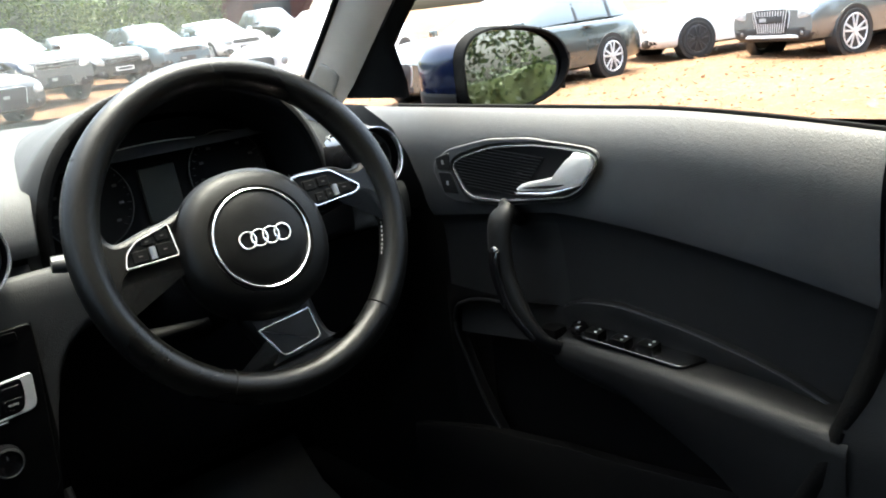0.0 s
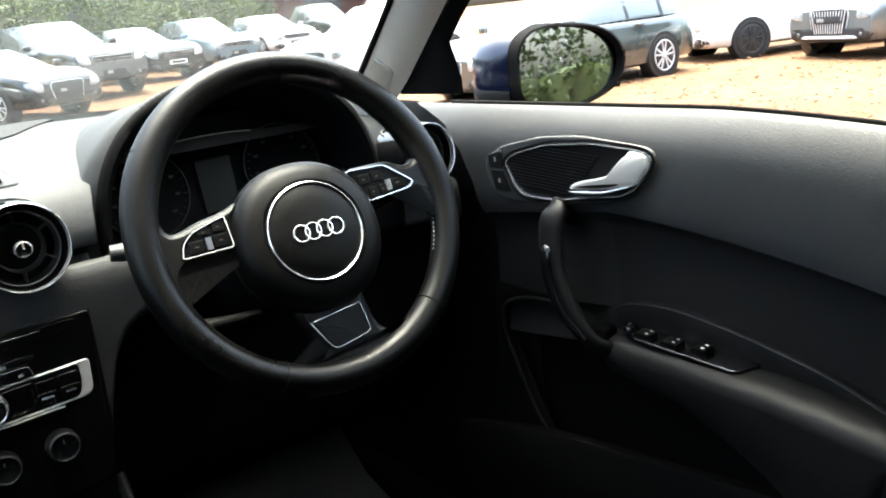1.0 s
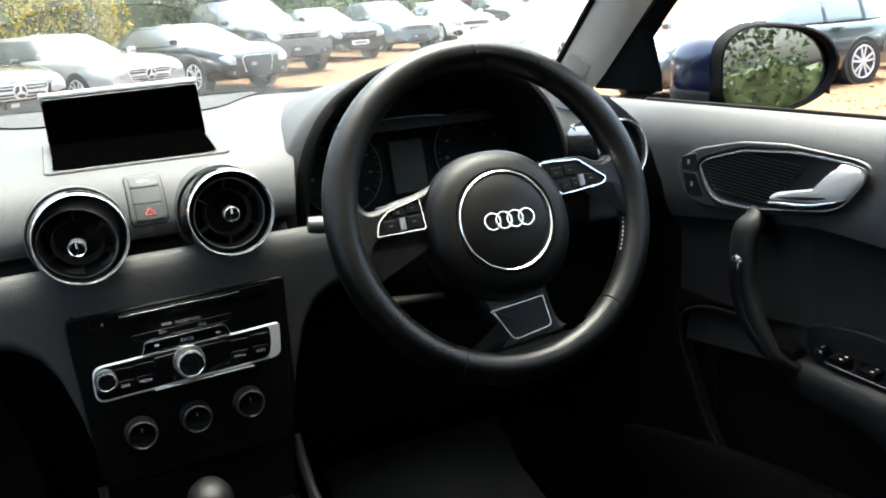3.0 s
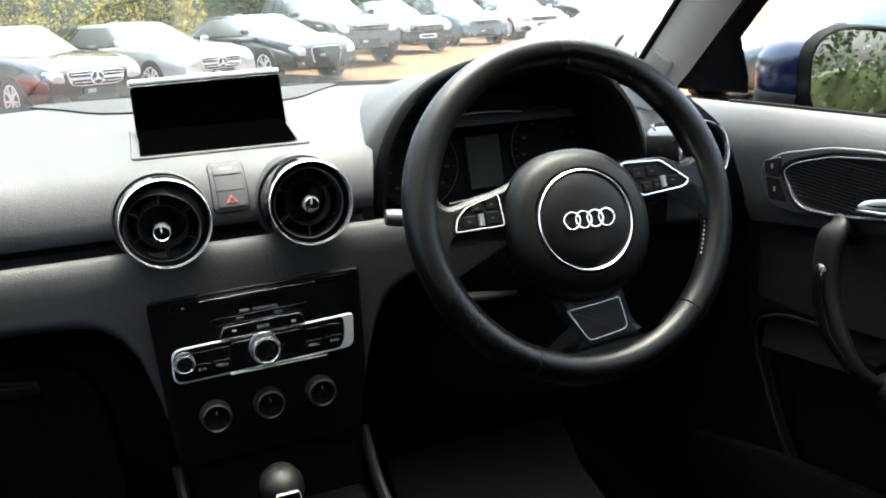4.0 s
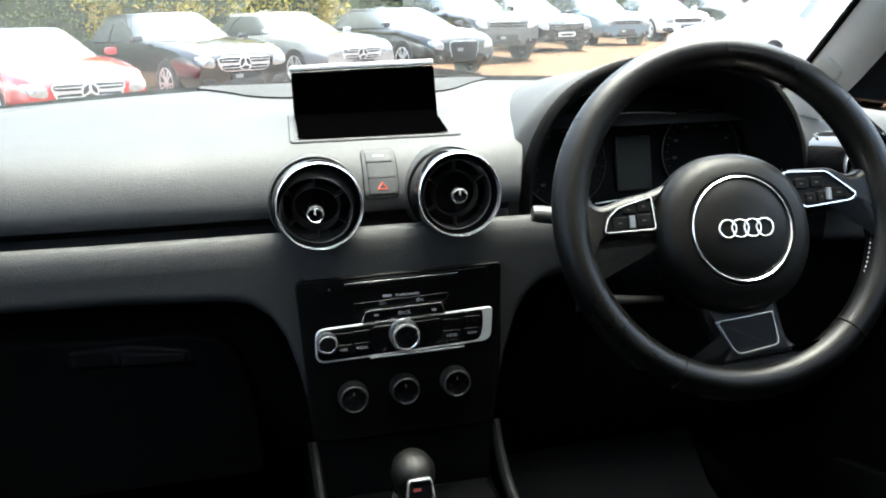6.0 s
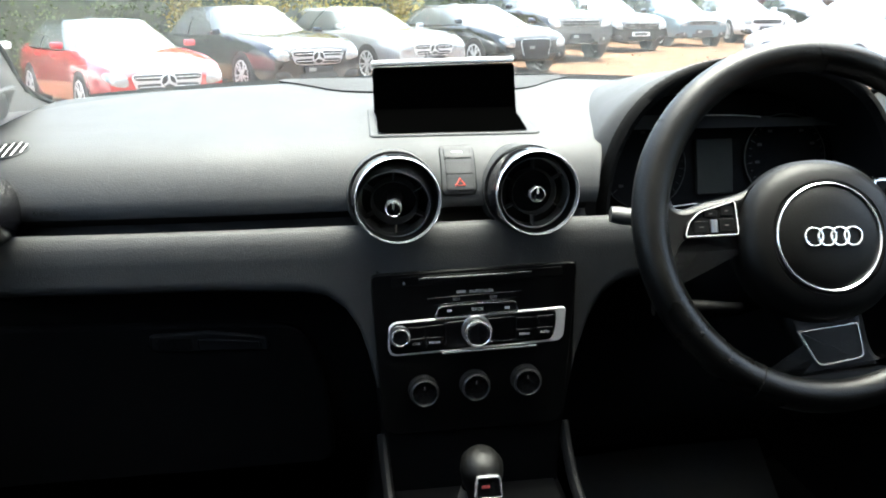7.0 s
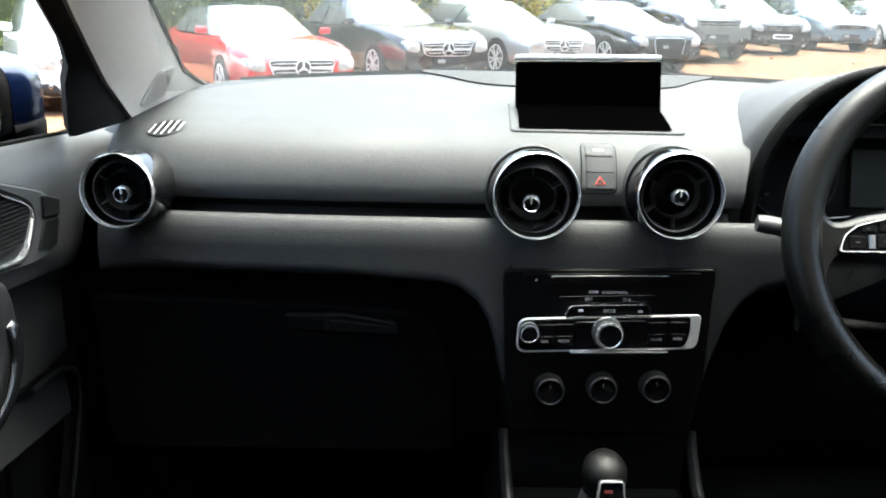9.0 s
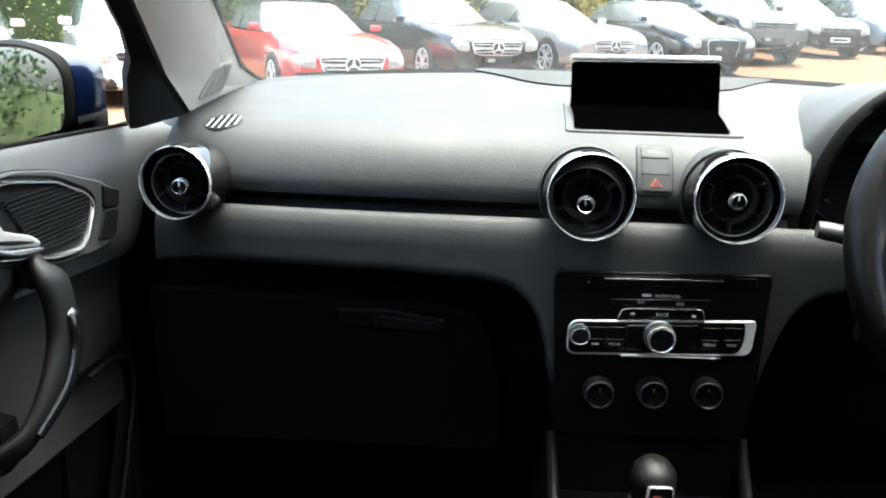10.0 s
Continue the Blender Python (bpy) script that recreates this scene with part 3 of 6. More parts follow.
# ---- radio and heater controls ----
def radio():
    ob = thing("radio", "black car radio with silver-framed buttons and knobs", "radio", (XC, 0.93, 0.80))
    m = facing(0.0063, 0.908, 0.8063, 0) @ Matrix.Scale(0.981, 4)
    part("fascia", plate(rounded([(-0.106, -0.135), (0.106, -0.135), (0.117, 0.055), (0.115, 0.0625), (-0.115, 0.058), (-0.117, 0.05)], [0.02, 0.02, 0.004, 0.006, 0.006, 0.004]), 0.006, m, 0.0015), M_PANEL, ob, "matt black fascia")
    part("slot_panel", plate(rounded([(-0.094, 0.0435), (0.100, 0.0475), (0.100, 0.0585), (-0.094, 0.0545)], 0.004), 0.0070, m, 0.0006), M_PANEL, ob, "disc slot panel")
    part("slot_lip", box((0.001, 0.0535, 0.0075), (0.128, 0.0016, 0.0035), 0.0006, m @ pose(0, 0, 0, 0, 0, 1.2)), M_CHROME, ob, "bright slot edge")
    part("slot_gap", box((0.001, 0.0495, 0.0076), (0.128, 0.0028, 0.001), 0, m @ pose(0, 0, 0, 0, 0, 1.2)), M_RUBBER, ob)
    part("eject_mark", plate([(-0.082, 0.0465), (-0.079, 0.0465), (-0.0805, 0.0495)], 0.0078, m), M_GREYPRINT, ob)
    part("maker_mark", box((-0.0165, 0.0345, 0.0062), (0.010, 0.0026, 0.0006), 0, m), M_GREYPRINT, ob)
    lettering("caption", "multimedia", 0.0062, m @ Matrix.Translation((0.0065, 0.0346, 0.0064)), M_GREYPRINT, ob)
    # card tray
    part("card_tray", plate(rounded([(-0.050, 0.021), (0.050, 0.0245), (0.054, 0.0325), (-0.056, 0.029)], 0.003), 0.0074, m, 0.0006), M_PIANO, ob, "gloss card slots")
    for x, t in ((-0.022, "SD1"), (0.02, "SD2")):
        lettering("caption", t, 0.0052, m @ Matrix.Translation((x, 0.0268, 0.0082)), M_GREYPRINT, ob)
    part("back_strip", plate(rounded([(-0.047, 0.0055), (0.049, 0.009), (0.044, 0.0215), (-0.041, 0.0185)], 0.004), 0.009, m, 0.001), M_PIANO, ob)
    part("back_frame", frame_plate(rounded([(-0.048, 0.0045), (0.050, 0.008), (0.045, 0.0225), (-0.042, 0.0195)], 0.004), 0.0016, 0.0102, m), M_CHROME, ob, "thin chrome frame")
    lettering("caption", "BACK", 0.0055, m @ Matrix.Translation((0.002, 0.0138, 0.0092)), M_GREYPRINT, ob)
    for x in (-0.03, 0.036):
        part("skip_mark", box((x, 0.0138, 0.0092), (0.005, 0.0025, 0.0004), 0, m), M_GREYPRINT, ob)
    # control panel: a satin metal tray, widest at its right end, with a gloss black inlay
    o = rounded([(-0.0995, -0.0375), (0.1030, -0.030), (0.1050, 0.011), (-0.0985, 0.003)], [0.012, 0.011, 0.006, 0.012], 6)
    part("panel_frame", plate(o, 0.0088, m, 0.0012), M_SATIN, ob, "satin silver surround")
    o = rounded([(-0.0978, -0.0350), (0.0890, -0.0280), (0.0935, -0.010), (0.0925, 0.0088), (-0.0968, 0.0014)], [0.011, 0.008, 0.012, 0.005, 0.011], 6)
    part("panel_back", plate(o, 0.0096, m, 0.0006), M_PIANO, ob, "gloss black button panel")
    part("panel_lip", box((0.015, -0.0352, 0.0085), (0.11, 0.0018, 0.006), 0.0008, m @ pose(0, 0, 0, 0, 0, 1.2)), M_CHROME, ob)
    for x, t1, t2 in ((-0.068, "", "CAR"), (-0.047, "", "MEDIA"), (0.056, "", "MENU"), (0.080, "", "INFO")):
        for yy, t in ((-0.0065 + 0.037 * x, t1), (-0.0205 + 0.037 * x, t2)):
            b = part("button", plate(rounded([(x - 0.0095, yy - 0.006), (x + 0.0095, yy - 0.006), (x + 0.0095, yy + 0.006), (x - 0.0095, yy + 0.006)], 0.001), 0.0102, m, 0.0006), M_PIANO, ob)
            if t:
                lettering("caption", t, 0.0044, m @ Matrix.Translation((x, yy, 0.0104)), M_GREYPRINT, b)
    part("middle_panel", plate(rounded([(-0.036, -0.028), (0.043, -0.025), (0.043, 0.004), (-0.036, 0.001)], 0.003), 0.0112, m, 0.001), M_PIANO, ob)
    for x, yy, r, h, nm in ((0.0, -0.0095, 0.0160, 0.021, "main_knob"), (-0.0865, -0.0115, 0.0108, 0.014, "small_knob")):
        k = m @ Matrix.Translation((x, yy, 0.006))
        kb = part(nm, revolve([(r * 1.06, 0), (r * 1.06, h * 0.25), (r, h * 0.3), (r, h * 0.82), (r * 0.93, h), (r * 0.82, h * 1.02)], 40, k), M_DIMRING, ob, "knurled dull chrome knob")
        part("knob_ring", revolve([(r * 0.98, h * 0.9), (r * 0.95, h * 1.01), (r * 0.84, h * 1.035), (r * 0.80, h * 1.01)], 40, k), M_CHROME, kb, "bright ring")
        part("cap", revolve([(r * 0.82, h * 1.0), (r * 0.78, h * 1.005), (r * 0.5, h * 0.99), (0, h * 0.985)], 32, k), M_GLOSS, kb, "black centre")
        bm = bmesh.new()
        for j in range(40):
            a = 2 * math.pi * j / 40
            box((r * 1.0, 0, h * 0.56), (0.0012, 0.0012, h * 0.46), 0, k @ pose(0, 0, 0, 0, 0, math.degrees(a)), bm)
        part("knurl", bm, M_DIMRING, kb, smooth=False)


radio()


def heater_knob(x, z):
    m = facing(x, 0.909, z, 4) @ Matrix.Scale(0.982, 4)
    ob = thing("heater_knob", "black heater knob with a thin chrome ring", "knob", m, "heater knobs")
    part("skirt", revolve([(0.0185, 0.0), (0.0185, 0.004), (0.0172, 0.006), (0.0165, 0.012), (0.0158, 0.022)], 40, m), M_DARK, ob)
    part("ring", revolve([(0.0158, 0.0215), (0.0156, 0.0245), (0.0146, 0.0252), (0.0140, 0.024)], 40, m), M_HEATRING, ob, "thin dull chrome ring")
    part("cap", revolve([(0.0140, 0.0242), (0.013, 0.0235), (0.0, 0.0232)], 32, m), M_PIANO, ob)
    part("mark", box((0, 0.006, 0.0236), (0.001, 0.004, 0.0008), 0, m), M_DIMPRINT, ob)
    bm = bmesh.new()
    for j in range(36):
        box((0.0168, 0, 0.014), (0.001, 0.001, 0.012), 0, m @ pose(0, 0, 0, 0, 0, j * 10), bm)
    part("knurl", bm, M_DARK, ob, smooth=False)


for hx, hz in ((-0.0530, 0.7280), (0.0050, 0.7308), (0.0637, 0.7330)):
    heater_knob(hx, hz)


# ---- steering wheel ----
W_U = Vector((math.cos(-0.0666), math.sin(-0.0666), 0))
W_V = Vector((-math.sin(-0.0666) * math.sin(0.3678), math.cos(-0.0666) * math.sin(0.3678), math.cos(0.3678)))
W_N = W_U.cross(W_V)
WHEEL = Matrix(((W_U.x, W_V.x, W_N.x, 0.3213), (W_U.y, W_V.y, W_N.y, 0.771), (W_U.z, W_V.z, W_N.z, 0.9354), (0, 0, 0, 1)))


def steering_wheel():
    m = WHEEL
    ob = thing("steering_wheel", "black leather three-spoke steering wheel with chrome trim", "steering wheel", m)
    R, seg = 0.1685, 120
    rows = []
    for k in range(seg):
        a = 2 * math.pi * k / seg
        # thicker where the thumbs rest
        g_ = math.degrees(a)
        t = 0.0164 + 0.0016 * (math.exp(-((g_ - 22) / 20) ** 2) + math.exp(-((g_ - 158) / 24) ** 2)) + 0.0008 * math.exp(-((g_ - 220) / 30) ** 2)
        c, s = math.cos(a), math.sin(a)
        rows.append([m @ Vector(((R + t * math.cos(b)) * c, (R + t * math.cos(b)) * s, t * 1.05 * math.sin(b))) for b in [2 * math.pi * j / 18 for j in range(18)]])
    rows.append(rows[0])
    bm = loft(rows, closed=True)
    bmesh.ops.remove_doubles(bm, verts=bm.verts, dist=1e-6)
    rim = part("rim", bm, M_LEATHER, ob, "worn black leather rim")
    # leather seams across the rim
    for deg in (146.3, 39.3, 244.0, 312.3):
        a = radians(deg)
        sm = m @ pose(0, 0, 0, 0, 0, deg) @ Matrix.Translation((R, 0, 0)) @ pose(0, 0, 0, 90, 0, 0)
        part("seam", revolve(torus_profile(0.0172, 0.0008, 6), 28, sm), M_RUBBER, rim)
    # stitching along the inner side between the lower seams
    bm = bmesh.new()
    for k in range(26):
        a = radians(314 + k * 1.9)
        box((R - 0.0166, 0, 0.003), (0.0012, 0.0022, 0.0012), 0, m @ pose(0, 0, 0, 0, 0, math.degrees(a)) @ pose(0, 0, 0, 0, 0, 20), bm)
    part("stitching", bm, M_GREYPRINT, rim, "pale stitching", smooth=False)
    # hub and airbag cover
    c = Vector((-0.005, -0.018, 0))
    mh = m @ Matrix.Translation(c)
    prof = [(0.060, -0.045), (0.078, -0.02), (0.0815, 0.0), (0.0795, 0.013), (0.074, 0.0215), (0.066, 0.0265), (0.0555, 0.029)]
    rows = []
    for r, h in prof:
        rows.append([mh @ Vector((r * math.copysign(abs(math.cos(a)) ** 0.93, math.cos(a)), r * (0.97 if math.sin(a) > 0 else 1.0) * math.copysign(abs(math.sin(a)) ** 0.93, math.sin(a)), h)) for a in [2 * math.pi * k / 72 for k in range(72)]])
    part("airbag_cover", loft(rows, closed=True), M_HUB, ob, "black airbag cover")
    part("hub_groove", revolve([(0.0555, 0.029), (0.0535, 0.0275), (0.052, 0.0285)], 72, mh), M_RUBBER, ob)
    part("hub_ring", revolve([(0.0522, 0.0275), (0.052, 0.0302), (0.0511, 0.031), (0.0501, 0.0302), (0.0498, 0.0275)], 72, mh), M_CHROME, ob, "thin chrome ring")
    part("hub_disc", revolve([(0.0498, 0.0282), (0.046, 0.0302), (0.03, 0.0335), (0.0, 0.0345)], 64, mh), M_HUB, ob, "plain black centre disc")
    # emblem: four plain chrome hoops
    for k in range(4):
        me_ = m @ Matrix.Translation((-0.0232 + 0.0128 * k, -0.0185, 0.0345)) @ pose(0, 0, 0, 0, 0, 0)
        part("emblem_hoop", revolve(torus_profile(0.0086, 0.0012, 8), 36, me_), M_CHROME, ob, "chrome hoop")
    # side spokes with their switches
    for sgn in (-1, 1):
        o = [(0.050, 0.042), (0.085, 0.0425), (0.111, 0.042), (0.130, 0.0345), (0.145, 0.038), (0.155, 0.056), (0.166, 0.03), (0.167, -0.02), (0.157, -0.040), (0.1505, -0.010), (0.139, 0.002), (0.11, -0.001), (0.0795, -0.003), (0.066, -0.008)]
        if sgn < 0:
            o = [(0.060, 0.037), (0.087, 0.0270), (0.1124, 0.0220), (0.134, 0.0155), (0.1445, 0.0185), (0.150, 0.034), (0.158, 0.052), (0.167, 0.02), (0.166, -0.06), (0.152, -0.066), (0.1440, -0.038), (0.136, -0.0215), (0.118, -0.0180), (0.08, -0.0180), (0.064, -0.024)]
        pts = [(p.x, p.y) for p in spline([(x * sgn, y, 0) for x, y in o], 60)]
        part("spoke", plate(pts, 0.021, m @ Matrix.Translation((0, 0, -0.014)), 0.006), M_LEATHER, ob, "black side spoke")
        if sgn < 0:
            o = [(-0.1400, -0.0140), (-0.0845, -0.0125), (-0.0870, 0.0225), (-0.1235, 0.0125), (-0.1355, 0.002)]
        else:
            o = [(0.0725, 0.0000), (0.1265, 0.0055), (0.1345, 0.0130), (0.1020, 0.0385), (0.062, 0.0395), (0.052, 0.0385)]
        o = rounded(o, 0.005)
        sw = part("switch_pad", plate(o, 0.011, m, 0.001), M_PANEL, ob, "black switch pad")
        part("switch_trim", frame_plate(o, 0.0026, 0.0128, m), M_CHROME, sw, "chrome trim")
        if sgn < 0:
            rects = [(-0.130, -0.0095, -0.114, 0.002), (-0.105, -0.0085, -0.0895, 0.004), (-0.119, 0.0055, -0.106, 0.0125), (-0.103, 0.0065, -0.0905, 0.0165)]
            roller = (-0.1095, -0.003)
        else:
            rects = [(0.076, 0.0055, 0.086, 0.0155), (0.089, 0.006, 0.0985, 0.017), (0.066, 0.020, 0.080, 0.031), (0.083, 0.021, 0.097, 0.032), (0.104, 0.0095, 0.122, 0.020)]
            roller = (0.1015, 0.014)
        for x0, y0, x1, y1 in rects:
            b = part("switch", plate(rounded([(x0, y0), (x1, y0), (x1, y1), (x0, y1)], 0.0015), 0.0122, m, 0.0008), M_FACE, sw)
            part("mark", box(((x0 + x1) / 2, (y0 + y1) / 2, 0.0123), ((x1 - x0) * 0.25, 0.0011, 0.0004), 0, m), M_DIMPRINT, b)
        part("roller", tube([m @ Vector((roller[0], roller[1] - 0.006, 0.011)), m @ Vector((roller[0], roller[1] + 0.006, 0.011))], 0.0035, 12), M_DIMRING, sw)
    # lower spoke
    o = [(-0.046, -0.080), (-0.041, -0.100), (-0.0315, -0.122), (-0.030, -0.134), (-0.037, -0.145), (-0.052, -0.1505), (-0.078, -0.150), (-0.085, -0.158), (-0.04, -0.170), (0.02, -0.170), (0.07, -0.158), (0.106, -0.136), (0.100, -0.122), (0.082, -0.1325), (0.0609, -0.1365), (0.049, -0.132), (0.0425, -0.120), (0.039, -0.10), (0.036, -0.080)]
    pts = [(p.x, p.y) for p in spline([(x, y, 0) for x, y in o], 72)]
    part("spoke", plate(pts, 0.019, m @ Matrix.Translation((0, 0, -0.014)), 0.007), M_LEATHER, ob, "black lower spoke")
    o = rounded([(-0.0145, -0.1410), (0.0335, -0.1335), (0.0290, -0.0985), (-0.0335, -0.1055)], [0.008, 0.008, 0.002, 0.002])
    lp = part("lower_pad", plate(o, 0.0062, m, 0.0015), M_LEATHER, ob, "smooth black infill")
    part("lower_trim", frame_plate(o, 0.0026, 0.0080, m), M_CHROME, lp, "chrome trim")
    # column behind the wheel, the shade there put into its near-black colour
    col = thing("steering_column", "black steering column shroud, shade put into its colour", "column", m @ Matrix.Translation((0, -0.02, -0.05)))
    rows = []
    for h, rx, ry in ((-0.035, 0.05, 0.05), (-0.05, 0.062, 0.062), (-0.12, 0.066, 0.066), (-0.26, 0.07, 0.075)):
        rows.append([m @ Vector((rx * math.cos(a), -0.012 + ry * math.sin(a), h)) for a in [2 * math.pi * k / 32 for k in range(32)]])
    part("shroud", loft(rows, closed=True), M_RUBBER, col)
    # stalks
    for sgn, z0, z1, tip in ((-1, 0.008, 0.021, 0.160), (-1, -0.075, -0.075, 0.142), (1, 0.0, 0.02, 0.160)):
        p0, p1 = m @ Vector((0.05 * sgn, z0 - 0.005, -0.075)), m @ Vector((tip * sgn, z1, -0.085))
        st = thing("stalk", "black column stalk with a grey tip" if sgn < 0 else "short black wiper stalk on the column", "stalk", p0)
        path = [p0.lerp(p1, k / 6) for k in range(7)]
        # the lower stalk is blacker: shade behind the wheel put into its colour
        part("arm", tube(path, [0.008, 0.008, 0.009, 0.010, 0.0115, 0.0125, 0.012], 14, flat=0.8), M_DARK if z1 > 0 else M_FACE, st)
        if tip < 0.15:
            part("mark", box((0, 0, 0), (0.014, 0.001, 0.003), 0, Matrix.Translation(p0.lerp(p1, 0.8) + Vector((0, -0.0112, 0.002)))), M_GREYPRINT, st)
        if tip > 0.159 and sgn < 0:
            part("tip", tube([p1, p1 + (p1 - p0).normalized() * 0.012, p1 + (p1 - p0).normalized() * 0.022], [0.0115, 0.0118, 0.0105], 14, flat=0.8), M_STALKTIP, st, "silver-grey tip")
            part("mark", box((0, 0, 0), (0.010, 0.001, 0.002), 0, Matrix.Translation(p0.lerp(p1, 0.84) + Vector((0, -0.0112, 0.0015)))), M_WHITE, st)


steering_wheel()


# ---- instrument binnacle ----
def binnacle():
    cx, cz = 0.3515, 0.905
    ob = thing("instrument_binnacle", "black hooded instrument binnacle with two dials", "instrument cluster", (cx, 1.0, 0.93))

    def arch(hw, h, y, n=96, lo=-28):
        out = []
        for k in range(n + 1):
            a = radians(lo + (180 - 2 * lo) * k / n)
            c, s = math.cos(a), math.sin(a)
            out.append((cx - hw * math.copysign(abs(c) ** 0.8, c), y, cz + h * math.copysign(abs(s) ** 0.85, s) if s > 0 else cz + 0.09 * s))
        return out
    outer = [arch(0.170, 0.128, 1.30), arch(0.186, 0.146, 1.2), arch(0.197, 0.158, 1.10), arch(0.204, 0.166, 1.03), arch(0.2075, 0.172, 0.995), arch(0.2075, 0.1755, 0.980), arch(0.2055, 0.178, 0.973), arch(0.198, 0.1805, 0.966), arch(0.191, 0.181, 0.961)]
    part("hood", loft(outer), M_DASH, ob, "dark grey hood", angle=60)
    lip = [arch(0.191, 0.181, 0.961), arch(0.1885, 0.1805, 0.954), arch(0.182, 0.174, 0.951), arch(0.176, 0.165, 0.957)]
    part("lip", loft(lip), M_RUBBER, ob, "ribbed black lip", angle=60)
    bm = bmesh.new()
    for k in range(96):
        a, b = Vector(arch(0.1915, 0.1815, 0.961, 96)[k]), Vector(arch(0.179, 0.170, 0.953, 96)[k])
        tube([a, (a + b) / 2 + Vector((0, -0.0035, 0.001)), b], 0.0006, 5, False, bm=bm)
    part("ribs", bm, M_RUBBER, ob)
    inner = [arch(0.176, 0.165, 0.957), arch(0.172, 0.150, 1.0), arch(0.168, 0.137, 1.045)]
    part("tunnel", loft(inner), M_DARK, ob, angle=60)
    m = facing(0.345, 1.045, 0.93, 12)
    part("face", plate(rounded([(-0.17, -0.09), (0.17, -0.09), (0.165, 0.06), (0.09, 0.105), (-0.09, 0.105), (-0.165, 0.06)], 0.03), 0.004, m @ Matrix.Translation((0, 0, -0.004))), M_FACE, ob, "black dial face")
    for x, y, r in ((-0.096, 0.018, 0.056), (0.097, 0.022, 0.056)):
        d = part("dial", revolve([(r, 0.0), (r * 0.98, 0.004), (r * 0.9, 0.002), (0, 0.002)], 56, m @ Matrix.Translation((x, y, 0.002))), M_FACE, ob, "black dial")
        part("dial_ring", revolve(torus_profile(r, 0.0007, 6), 64, m @ Matrix.Translation((x, y, 0.005))), M_DIALRING, d, "thin dull ring")
        bm = bmesh.new()
        for k in range(25):
            a = radians(-40 + 260 * k / 24)
            box((r * 0.9, 0, 0.0055), (0.006 if k % 3 == 0 else 0.003, 0.0008, 0.0004), 0, m @ Matrix.Translation((x, y, 0.002)) @ pose(0, 0, 0, 0, 0, math.degrees(a)), bm)
        part("scale_marks", bm, M_DIMPRINT, d, smooth=False)
        bm = bmesh.new()
        for k in range(9):
            a = radians(-40 + 260 * k / 8)
            box((r * 0.72 * math.cos(a), r * 0.72 * math.sin(a), 0.0055), (0.006, 0.0035, 0.0004), 0, m @ Matrix.Translation((x, y, 0.002)), bm)
        part("numerals", bm, M_DIMPRINT, d, smooth=False)
    part("info_display", plate(rounded([(-0.025, -0.022), (0.024, -0.022), (0.024, 0.048), (-0.025, 0.048)], 0.002), 0.006, m, 0.001), M_LCD, ob, "blank grey display")
    arc = spline([m @ Vector(p) for p in ((-0.14, 0.058, 0.012), (-0.09, 0.072, 0.012), (-0.03, 0.077, 0.012), (0.02, 0.077, 0.012), (0.06, 0.074, 0.012))], 24)
    part("top_line", tube(arc, 0.0008, 6), M_SATIN, ob, "thin bright line")
    arc = spline([m @ Vector(p) for p in ((-0.06, -0.036, 0.012), (-0.02, -0.033, 0.012), (0.03, -0.033, 0.012))], 12)
    part("lower_line", tube(arc, 0.0009, 6), M_SATIN, ob, "thin bright line")


binnacle()


